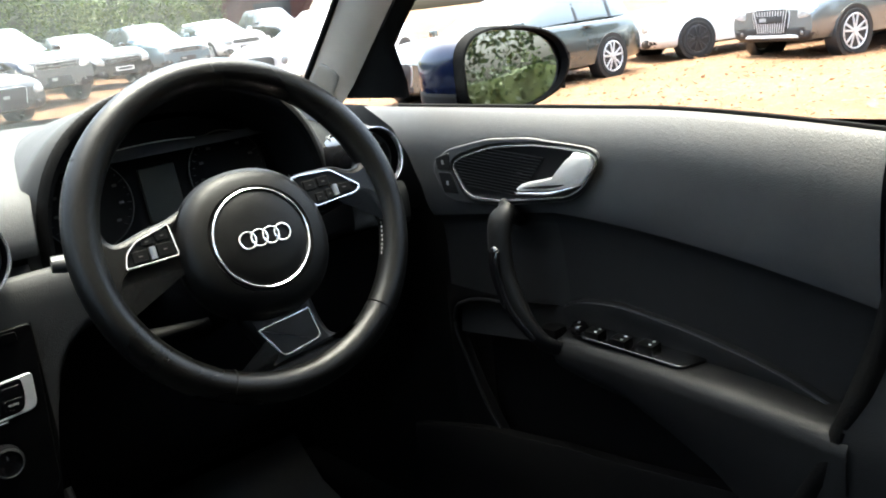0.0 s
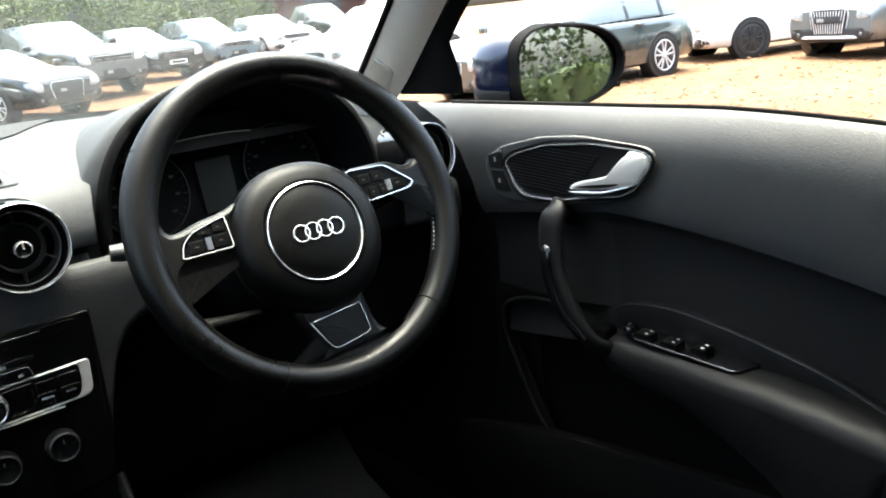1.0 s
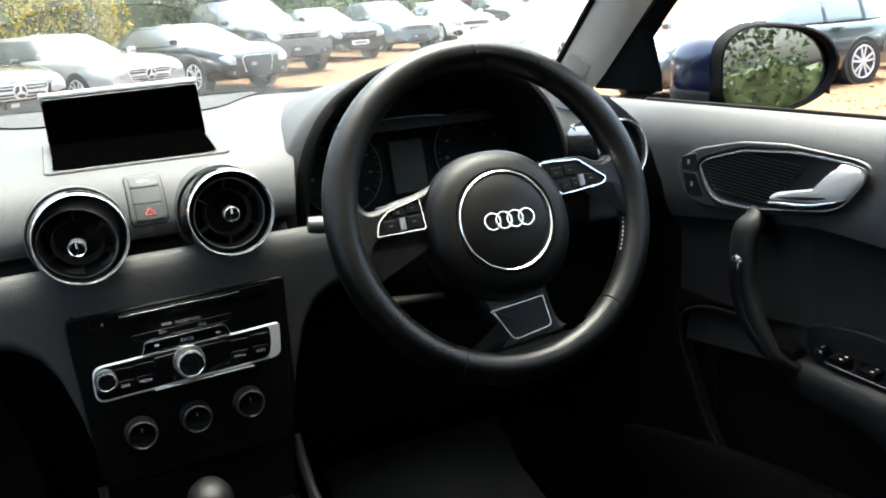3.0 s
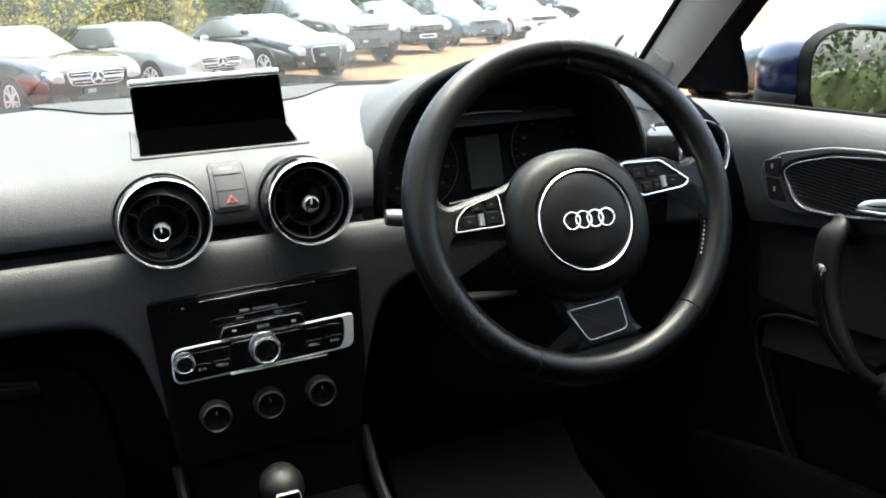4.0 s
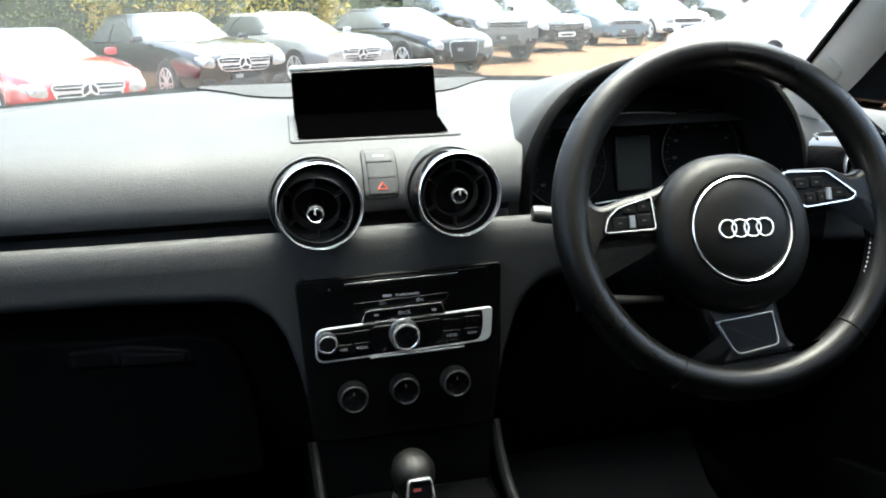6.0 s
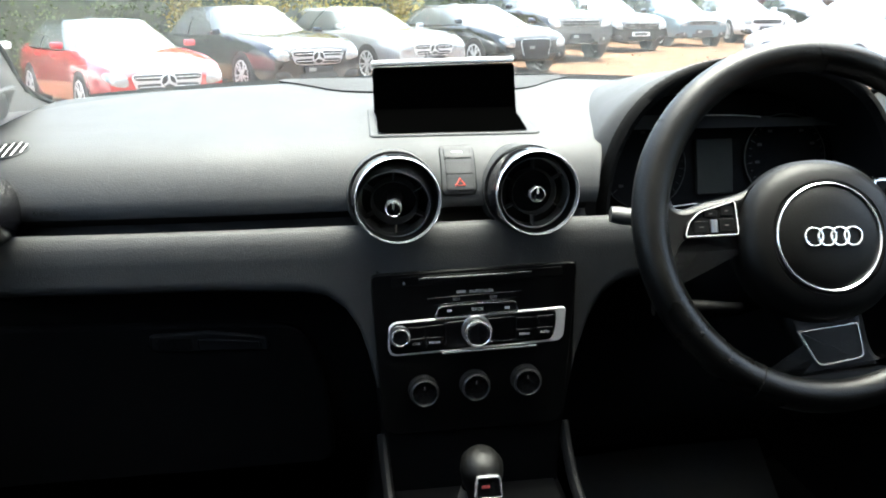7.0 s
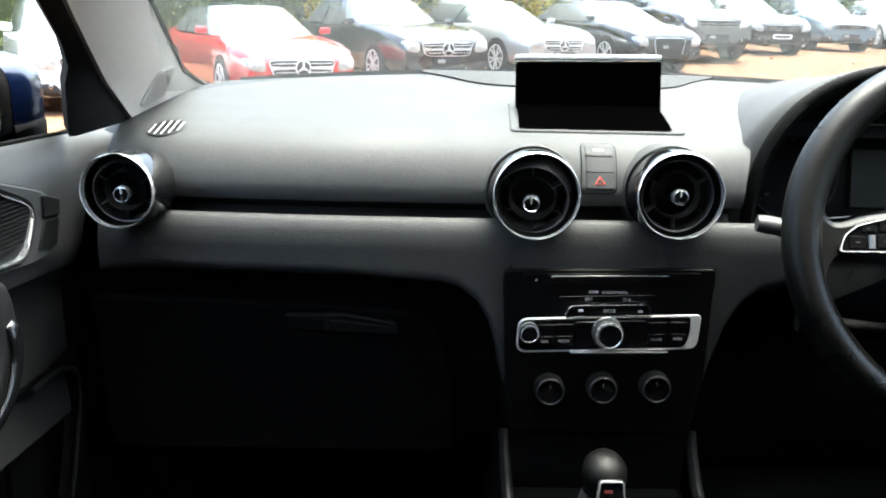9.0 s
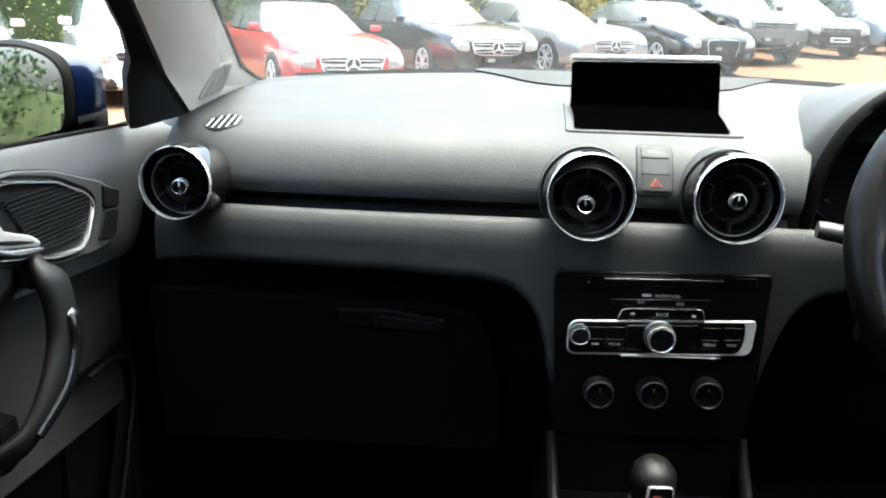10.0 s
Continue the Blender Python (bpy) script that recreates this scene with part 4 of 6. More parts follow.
# ---- gear lever and tunnel ----
def tunnel():
    ob = thing("centre_console", "black centre console with dull side rails", "console", (0.01, 0.8, 0.3))
    rows = []
    for y, z in ((1.1, 0.62), (0.95, 0.60), (0.85, 0.585), (0.6, 0.56), (0.2, 0.53), (-0.3, 0.50)):
        rows.append([(0.01 + x, y, zz) for x, zz in ((-0.13, 0.26), (-0.115, z - 0.08), (-0.105, z - 0.01), (-0.095, z), (0.095, z), (0.105, z - 0.01), (0.115, z - 0.08), (0.13, 0.26))])
    part("body", loft(rows), M_SHADED, ob)
    for x in (-0.098, 0.118):
        path = spline([(x, 0.925, 0.665), (x + 0.002, 0.905, 0.63), (x + 0.004, 0.86, 0.595), (x + 0.004, 0.7, 0.57), (x + 0.004, 0.4, 0.545)], 20)
        part("rail", tube(path, 0.0065, 10, flat=1.4), M_DARK, ob, "dull grey rail")
    g = thing("gear_lever", "black gear knob with a chrome badge frame", "gear lever", (-0.007, 0.80, 0.57))
    part("boot", loft([[(-0.007 + r * math.cos(a), 0.82 + r * math.sin(a), z) for a in [2 * math.pi * k / 20 for k in range(20)]] for r, z in ((0.06, 0.578), (0.05, 0.585), (0.035, 0.60), (0.022, 0.63), (0.017, 0.65))], closed=True), M_CLOTH, g, "black leather gaiter")
    mk = pose(-0.007, 0.80, 0.674, 14, 0, 0) @ Matrix.Scale(0.88, 4)
    rows = []
    for h, rx, ry in ((-0.045, 0.012, 0.012), (-0.025, 0.016, 0.018), (-0.008, 0.022, 0.026), (0.006, 0.0255, 0.030), (0.018, 0.0245, 0.029), (0.027, 0.019, 0.022), (0.0315, 0.010, 0.012), (0.033, 0.0005, 0.0005)):
        rows.append([mk @ Vector((rx * math.cos(a), ry * math.sin(a), h)) for a in [2 * math.pi * k / 32 for k in range(32)]])
    part("knob", loft(rows, closed=True), M_HUB, g, "smooth black knob")
    mb = facing(-0.007, 0.7665, 0.680, 10)
    o = rounded([(-0.015, -0.012), (0.015, -0.012), (0.012, 0.012), (-0.012, 0.012)], 0.004)
    part("badge", plate(o, 0.004, mb, 0.001), M_GLOSS, g, "black badge plate")
    part("badge_frame", frame_plate(o, 0.0025, 0.0055, mb), M_CHROME, g, "chrome frame")
    part("badge_mark", box((-0.003, 0.001, 0.0045), (0.008, 0.003, 0.0005), 0, mb), M_DARKRED, g)
    mat = thing("paper_mat", "white protective paper mat on the driver's floor", "paper mat", (0.45, 1.2, 0.27))
    rows = [[(0.29, 1.42, 0.335), (0.45, 1.43, 0.338), (0.672, 1.435, 0.335)], [(0.28, 1.30, 0.29), (0.45, 1.30, 0.295), (0.645, 1.30, 0.29)], [(0.275, 1.0, 0.272), (0.45, 1.0, 0.274), (0.60, 1.0, 0.272)]]
    part("sheet", loft(rows), M_PAPER, mat)
    for x in (0.38, 0.5):
        part("footprint_mark", plate([(x + 0.04 * math.cos(a), 1.18 + 0.09 * math.sin(a)) for a in [2 * math.pi * k / 20 for k in range(20)]], 0.004, pose(0, 0, 0.2835)), M_DARK, mat)


tunnel()


# ---- glove box ----
def glove_box():
    ob = thing("glove_box", "black closed glove box with a recessed handle", "glove box", (-0.3, 0.98, 0.72))
    m = facing(-0.31, 0.993, 0.72, -8)
    o = rounded([(-0.27, -0.13), (0.162, -0.13), (0.152, 0.0), (0.128, 0.064), (0.085, 0.073), (-0.27, 0.085)], [0.02, 0.03, 0.05, 0.03, 0.03, 0.02], 6)
    # lid under the overhang, its shade put into the near-black colour
    part("lid", plate(o, 0.008, m, 0.005), M_SHADED, ob, "black lid, shade put into its colour")
    h = part("handle", plate(rounded([(-0.045, 0.044), (0.088, 0.038), (0.086, 0.056), (0.02, 0.068), (-0.045, 0.066)], 0.006), 0.0115, m, 0.003), M_DARK, ob, "handle plate")
    part("finger_hole", plate(rounded([(-0.036, 0.047), (0.002, 0.046), (0.002, 0.060), (-0.036, 0.062)], 0.004), 0.0122, m), M_RUBBER, h, "dark finger recess")
    part("catch", plate(rounded([(0.008, 0.043), (0.080, 0.041), (0.078, 0.053), (0.008, 0.060)], 0.004), 0.0135, m, 0.002), M_DARK, h)


glove_box()


# ---- doors, pillars and door mirrors; the second side is the first one mirrored ----
def side(sgn):
    def P(x, y, z):
        return Vector((x, y, z)) if sgn > 0 else Vector((0.09 - x, y + 0.05, z))
    return P


def door(sgn):
    def P(x, y, z):
        return Vector((x, y, z)) if sgn > 0 else Vector((0.09 - x, y - 0.008, z + 0.003))
    front = 1.18 if sgn > 0 else 1.2

    def A(x, y, z):       # handles: on the passenger's side they lie a little further forward and rise to the rear
        return Vector((x, y, z)) if sgn > 0 else Vector((x, 0.729 + 1.25 * (y - 0.745), 0.890 + 0.77 * (z - 0.868)))
    ob = thing("car_door", "black car door lining with a silver-trimmed handle", "car door", P(0.72, 0.6, 0.4), "front doors")

    def add(name, bm, mat, parent=ob, label="", arm=False, **kw):
        return part(name, pmap(pmap(bm, A) if arm else bm, P), mat, parent, label, **kw)

    def rear(z):          # the rear edge of the door
        return 0.285 + max(0.0, 0.82 - z) * 0.32
    ys = [k / 30 for k in range(31)]
    edge_ = ((0.60, 0.93), (0.826, 0.925), (0.885, 0.933), (0.934, 0.956), (0.97, 0.995), (0.986, 1.045), (1.0, 1.10)) if sgn > 0 else ((0.60, 1.01), (0.849, 1.007), (0.894, 1.023), (0.929, 1.056), (0.953, 1.130), (0.962, 1.20), (1.0, 1.24))

    def fore(z):          # the curved front edge of the lining
        for (z0, y0), (z1, y1) in zip(edge_, edge_[1:]):
            if z <= z1:
                return y0 + (y1 - y0) * max(0.0, (z - z0) / (z1 - z0))
        return edge_[-1][1]

    def lift(y):          # the belt runs level, dipping a little to the rear
        return (0.9965 if sgn > 0 else 0.992 - 0.06 * (y - 0.76)) - 0.019 * max(0.0, (0.55 - y) / 0.27) ** 1.5

    def arcz(y):          # the crease that sweeps down to the rear
        return 0.868 - 0.056 * max(0.0, (0.70 - y) / 0.42) ** 1.7 - 0.115 * max(0.0, y - 0.69)
    def pock(z):          # the passenger's pocket lies a little further forward
        return 0.0 if sgn > 0 else 0.085

    # upper lining
    rows = []
    for f in range(0, 18):
        row = []
        for u in ys:
            q = (f / 17) ** 1.4
            zs = lift(0.95) + (arcz(0.95) - lift(0.95)) * q
            y = fore(zs) + (rear(0.9) - fore(zs)) * u
            z = lift(y) + (arcz(y) - lift(y)) * q
            x = 0.687 + 0.021 * max(0, 1 - q * 2.6) ** 2.4 - 0.006 * math.sin(math.pi * q) + (0.006 * max(0.0, (q - 0.88) / 0.12))
            if f == 0:
                x = 0.709
            row.append((x, y, z))
        rows.append(row)
    add("upper_lining", loft(rows), M_DOOR_TOP, label="grained charcoal upper lining")
    lead = [r_[0] for r_ in rows]
    add("front_edge", loft([[(x + 0.001, y + 0.001, z) for x, y, z in lead], [(x + 0.012, y + 0.006, z) for x, y, z in lead], [(x + 0.022, y + 0.10, z) for x, y, z in lead]]), M_FACE, label="black shut gap at the front of the door")
    # middle lining, set back under the crease, down to the arm
    low_ = ((0.0, 0.694), (0.006, 0.702), (0.02, 0.709), (0.06, 0.712), (0.11, 0.711), (0.15, 0.709), (0.185, 0.706))
    rows = []
    for z0, x in low_:
        fr_ = fore(arcz(0.95) - z0)
        rows.append([(x, fr_ + (0.70 - 0.1 * z0 - fr_) * k / 12, arcz(fr_ + (0.70 - 0.1 * z0 - fr_) * k / 12) - z0) for k in range(13)])
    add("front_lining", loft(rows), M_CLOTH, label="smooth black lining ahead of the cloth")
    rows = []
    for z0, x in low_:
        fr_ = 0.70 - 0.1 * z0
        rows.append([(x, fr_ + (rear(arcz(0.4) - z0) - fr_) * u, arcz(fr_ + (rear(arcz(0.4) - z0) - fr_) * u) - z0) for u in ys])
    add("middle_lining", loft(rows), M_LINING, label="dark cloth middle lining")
    # lower lining: the part ahead of the pocket, and the deep back of the pocket; both coloured with their shade
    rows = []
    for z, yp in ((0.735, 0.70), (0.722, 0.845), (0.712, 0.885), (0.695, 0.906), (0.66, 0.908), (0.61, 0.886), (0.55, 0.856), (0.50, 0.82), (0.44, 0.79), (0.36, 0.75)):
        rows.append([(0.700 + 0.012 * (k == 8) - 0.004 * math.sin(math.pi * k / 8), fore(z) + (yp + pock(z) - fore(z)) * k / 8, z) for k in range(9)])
    add("lower_lining", loft(rows), M_SHADED, label="black moulded lower lining, shade put into its colour")
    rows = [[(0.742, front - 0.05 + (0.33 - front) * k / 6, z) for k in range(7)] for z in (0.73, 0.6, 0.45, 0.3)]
    add("pocket_back", loft(rows), M_SHADED, label="black back of the door pocket, shade put into its colour")
    # armrest with its top panel
    rows = []
    for y, zt, zb, xi in ((0.705, 0.690, 0.672, 0.692), (0.697, 0.702, 0.662, 0.674), (0.68, 0.706, 0.655, 0.666), (0.64, 0.708, 0.650, 0.662), (0.58, 0.708, 0.644, 0.659), (0.52, 0.707, 0.622, 0.656), (0.46, 0.705, 0.594, 0.653), (0.41, 0.702, 0.558, 0.651), (0.36, 0.697, 0.52, 0.650), (0.30, 0.690, 0.47, 0.650)):
        rows.append([(0.712, y, zt + 0.006), (xi + 0.022, y, zt + 0.003), (xi + 0.008, y, zt), (xi + 0.001, y, zt - 0.008), (xi, y, zt - 0.02), (xi + 0.004, y, (zt + zb) / 2 - 0.01), (xi + 0.018, y, zb + 0.004), (xi + 0.03, y, zb), (0.712, y, zb - 0.01)])
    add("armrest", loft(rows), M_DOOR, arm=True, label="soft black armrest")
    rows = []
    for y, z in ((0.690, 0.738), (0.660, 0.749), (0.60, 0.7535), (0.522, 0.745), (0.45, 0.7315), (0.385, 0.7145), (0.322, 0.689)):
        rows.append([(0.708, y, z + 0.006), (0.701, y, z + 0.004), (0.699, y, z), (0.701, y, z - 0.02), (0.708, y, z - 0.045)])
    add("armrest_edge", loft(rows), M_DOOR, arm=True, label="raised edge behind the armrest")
    line = spline([(0.6985, y, z + 0.002) for y, z in ((0.690, 0.738), (0.660, 0.749), (0.60, 0.7535), (0.522, 0.745), (0.45, 0.7315), (0.385, 0.7145), (0.322, 0.689))], 30)
    add("edge_line", tube(line, 0.0009, 6), M_VANE, arm=True, label="thin glossy line")
    # switch panel
    m = pose(0.688, 0.57, 0.7135, 2, -4, 0)
    sw = add("switch_panel", plate(rounded([(-0.018, -0.075), (0.016, -0.090), (0.018, 0.07), (-0.016, 0.075)], 0.008), 0.004, m, 0.001), M_GLOSS, arm=True, label="gloss black window switch panel")
    for x, y in ((-0.004, 0.058), (-0.004, 0.018), (0.002, -0.018)) if sgn > 0 else ((-0.004, 0.02),):
        k = add("switch", box((x, y, 0.007), (0.018, 0.022, 0.008), 0.002, m), M_PANEL, sw, arm=True)
        for dx in (-0.004, 0.005):
            add("mark", box((x + dx, y - 0.004, 0.0113), (0.0022, 0.0035, 0.0004), 0, m), M_WHITE, k, arm=True)
    if sgn > 0:
        kn = add("mirror_knob", revolve([(0.011, 0), (0.011, 0.008), (0.009, 0.012), (0.0, 0.013)], 24, pose(0.686, 0.655, 0.7165)), M_GLOSS, sw, "round mirror knob")
        add("mark", box((0, 0, 0.0135), (0.005, 0.002, 0.0005), 0, pose(0.686, 0.655, 0.7165)), M_GREYPRINT, kn)
    # grab handle
    path = [A(*q) for q in ((0.697, 0.757, 0.850), (0.672, 0.749, 0.870), (0.655, 0.745, 0.866), (0.648, 0.745, 0.838), (0.644, 0.738, 0.793), (0.645, 0.714, 0.742), (0.655, 0.690, 0.706), (0.682, 0.672, 0.688))]
    path = spline(path, 38)
    rad = [0.0125 + 0.0065 * math.sin(math.pi * min(1.0, k / 30)) for k in range(38)]
    add("grab_handle", tube(path, rad, 18, flat=0.62, up=(1, 0, 0)), M_GRAB, label="upright curved grab handle")
    ins = spline([A(*q) for q in ((0.6375, 0.7445, 0.832), (0.6325, 0.7425, 0.812), (0.6315, 0.738, 0.785), (0.6325, 0.722, 0.748), (0.6425, 0.694, 0.712))], 22)
    add("grab_insert", tube(ins, [0.0095 - 0.004 * (k / 21) ** 2 - 0.003 * max(0, 2 - k) for k in range(22)], 12, flat=0.5, up=(1, 0, 0)), M_GLOSS, label="gloss black insert")
    add("grab_foot", box((0, 0, 0), (0.03, 0.034, 0.05), 0.012, Matrix.Translation(A(0.684, 0.700, 0.694))), M_SHADED, label="foot of the grab handle")
    # handle recess, trim and lever.  Local x runs to the rear, local y up, local z into the cabin
    m = Matrix(((0, 0, -1, 0.683), (-1, 0, 0, 0.77), (0, 1, 0, 0.918), (0, 0, 0, 1)))
    if sgn < 0:
        m = Matrix(((0, 0, -1, 0.683), (-1, 0, 0, 0.794), (0.12, 1, 0, 0.926), (0, 0, 0, 1)))
    outer = rounded([(-0.131, 0.004), (-0.095, 0.026), (-0.014, 0.043), (0.058, 0.047), (0.160, 0.0385), (0.174, 0.029), (0.142, -0.019), (0.114, -0.030), (0.005, -0.044), (-0.072, -0.049), (-0.107, -0.044), (-0.123, -0.021)], 0.014, 3)
    if sgn < 0:
        outer = [Vector((p[0] if p[0] > -0.06 else -0.06 + 1.5 * (p[0] + 0.06), p[1])) for p in outer]
    add("handle_surround", plate(outer, 0.004, m, 0.002), M_DOOR_TOP, label="dark grey handle surround")
    add("surround_gap", frame_plate(offset2d(outer, 0.001), 0.0022, 0.0008, m), M_RUBBER, label="thin dark gap")
    inner = rounded([(-0.085, 0.006), (-0.067, 0.018), (-0.004, 0.035), (0.076, 0.041), (0.147, 0.037), (0.170, 0.032), (0.171, 0.018), (0.147, -0.012), (0.124, -0.024), (0.006, -0.040), (-0.048, -0.0405), (-0.066, -0.029)], 0.011, 3)
    add("handle_trim", frame_plate(inner, 0.0042, 0.0095, m), M_CHROME, label="chrome trim ring")
    dish = offset2d(inner, 0.0038)
    bm = loft([[m @ Vector((p[0], p[1], 0.0085)) for p in dish], [m @ Vector((p[0] * 0.985 + 0.0007, p[1] * 0.97, 0.0055)) for p in dish], [m @ Vector((p[0] * 0.95 + 0.002, p[1] * 0.9, 0.0046)) for p in dish], [m @ Vector((p[0] * 0.5 + 0.02, p[1] * 0.4, 0.0046)) for p in dish], [m @ Vector((p[0] * 0.05 + 0.038, p[1] * 0.05, 0.0046)) for p in dish]], closed=True)
    add("handle_dish", bm, M_DARK, label="black ribbed dish")
    for k in range(14):
        y = 0.0245 - 0.0042 * k
        x0, x1 = max(-0.076 + 0.55 * abs(y + 0.004), -0.064 + 3.4 * (y - 0.008), -0.062 + 1.3 * (-0.025 - y)), 0.085 - 0.0035 * k
        add("rib", box(((x0 + x1) / 2, y + 0.004, 0.0066), (x1 - x0, 0.0022, 0.0024), 0.0007, m @ pose(0, 0, 0, 0, 0, -4.0)), M_DOOR, label="fine rib")
    lev = rounded([(0.138, 0.0335), (0.163, 0.0305), (0.166, 0.016), (0.147, -0.006), (0.122, -0.0135), (0.09, -0.0165), (0.041, -0.0215), (0.0395, -0.0175), (0.050, -0.0105), (0.085, -0.0035), (0.110, 0.003)], [0.004, 0.005, 0.006, 0.008, 0.01, 0.01, 0.002, 0.002, 0.01, 0.015, 0.01], 4)
    lv = add("lever", plate(lev, 0.0075, m @ Matrix.Translation((0, 0, 0.005)), 0.003, dome=0.0035), M_LEVER, label="satin silver door lever")
    gr_ = spline([m @ Vector(p_) for p_ in ((0.047, -0.0165, 0.0125), (0.08, -0.0125, 0.0148), (0.11, -0.0085, 0.0148), (0.132, -0.004, 0.0125))], 16)
    add("lever_groove", tube(gr_, [0.0004 + 0.0016 * math.sin(math.pi * k / 15) for k in range(16)], 8, up=(1, 0, 0)), M_RUBBER, lv, label="dark groove")
    lip_ = spline([m @ Vector(p_) for p_ in ((0.040, -0.0235, 0.0125), (0.07, -0.0215, 0.014), (0.10, -0.0185, 0.014), (0.136, -0.009, 0.012))], 20)
    add("lever_edge", tube(lip_, [0.0010 + 0.0018 * math.sin(math.pi * k / 19) for k in range(20)], 10, up=(1, 0, 0)), M_CHROME, lv, label="bright lower lip")
    for k, (y0, y1) in enumerate(((-0.004, 0.019), (-0.036, -0.007))):
        st_ = 1.0 if sgn > 0 else 1.45
        b = add("lock_button", plate(rounded([(-0.06 + st_ * (q[0] + 0.06) - (0.006 if sgn < 0 else 0), q[1]) for q in [(-0.117 + 0.009 * k, y0), (-0.090 + 0.012 * k, y0), (-0.091, y1 + (0.002 if not k else 0)), (-0.119 + 0.003 * k, y1 - (0.006 if not k else 0))]], 0.003), 0.0065, m, 0.001), M_DOOR)
        if sgn > 0:
            add("mark", box((-0.104 + 0.006 * k, (y0 + y1) / 2, 0.0067), (0.004, 0.006, 0.0004), 0, m), M_GREYPRINT, b)
    # pocket: raised rim and recessed back
    rim = spline([(0.695, y + pock(z), z) for y, z in ((0.78, 0.44), (0.82, 0.502), (0.856, 0.552), (0.885, 0.609), (0.907, 0.66), (0.905, 0.697), (0.882, 0.714), (0.845, 0.724), (0.79, 0.727))], 40)
    add("pocket_edge", tube(rim, 0.0028, 8), M_DARK, label="rounded pocket edge")
    rows = []
    for dx, dz in ((0.0, 0.0), (-0.022, 0.004), (-0.026, -0.004), (-0.026, -0.08), (-0.02, -0.2)):
        rows.append([(0.70 + dx, y, z + dz) for y, z in ((1.02, 0.478), (0.86, 0.518), (0.70, 0.540), (0.6, 0.549), (0.5, 0.561), (0.42, 0.571), (0.355, 0.58))])
    # the bin's shade is put into its near-black colour
    add("door_bin", loft(rows), M_SHADED, label="black door bin, shade put into its colour")
    # rear edge seal and the outer skin
    seal = spline([(0.698, 0.275, 0.99), (0.692, 0.272, 0.86), (0.686, 0.278, 0.80), (0.672, 0.297, 0.73), (0.662, 0.322, 0.66), (0.66, 0.355, 0.58), (0.67, 0.385, 0.45)], 30)
    add("door_seal", tube(seal, 0.0125, 10), M_RUBBER, label="black rubber door seal")
    add("outer_skin", loft([[(x, y, z) for x, z in ((0.735, 0.985), (0.765, 0.975), (0.80, 0.85), (0.81, 0.7), (0.79, 0.45), (0.75, 0.28))] for y in (1.05, 0.8, 0.55, 0.28)]), M_BLUE, label="dark blue painted outer skin")
    belt = [(0.712, y, lift(y) + 0.001) for y in [(1.0 if sgn > 0 else 1.08) - 0.72 * k / 20 for k in range(21)]]
    add("window_seal", tube(belt, 0.0032, 8), M_RUBBER, label="black rubber window seal")
    pane = loft([[(0.742 - 0.11 * f, 0.93 + (0.55 - 0.93) * f, 0.99 + 0.37 * f), (0.742 - 0.11 * f, 0.27 + 0.02 * f, 0.985 + 0.37 * f)] for f in (0, 0.25, 0.5, 0.75, 1)])
    g = add("window_pane", pane, M_PANE, label="clear side window")
    g.visible_shadow = False
    return ob


def quarter_trim(sgn):
    P = side(sgn)
    ob = thing("quarter_trim", "black side trim behind the door", "side trim", P(0.72, 0.0, 0.4), "quarter trims")
    rows = []
    for z, x, y in ((0.99, 0.72, 0.275), (0.985, 0.695, 0.272), (0.86, 0.688, 0.268), (0.80, 0.682, 0.275), (0.74, 0.668, 0.292), (0.70, 0.655, 0.305), (0.66, 0.652, 0.318), (0.5, 0.66, 0.365), (0.3, 0.68, 0.40)):
        rows.append([(x, y, z), (x + 0.002, y - 0.02, z), (x, y - 0.2, z), (x, -0.6, z), (x, -1.45, z)])
    part("panel", pmap(loft(rows), P), M_DOOR, ob)


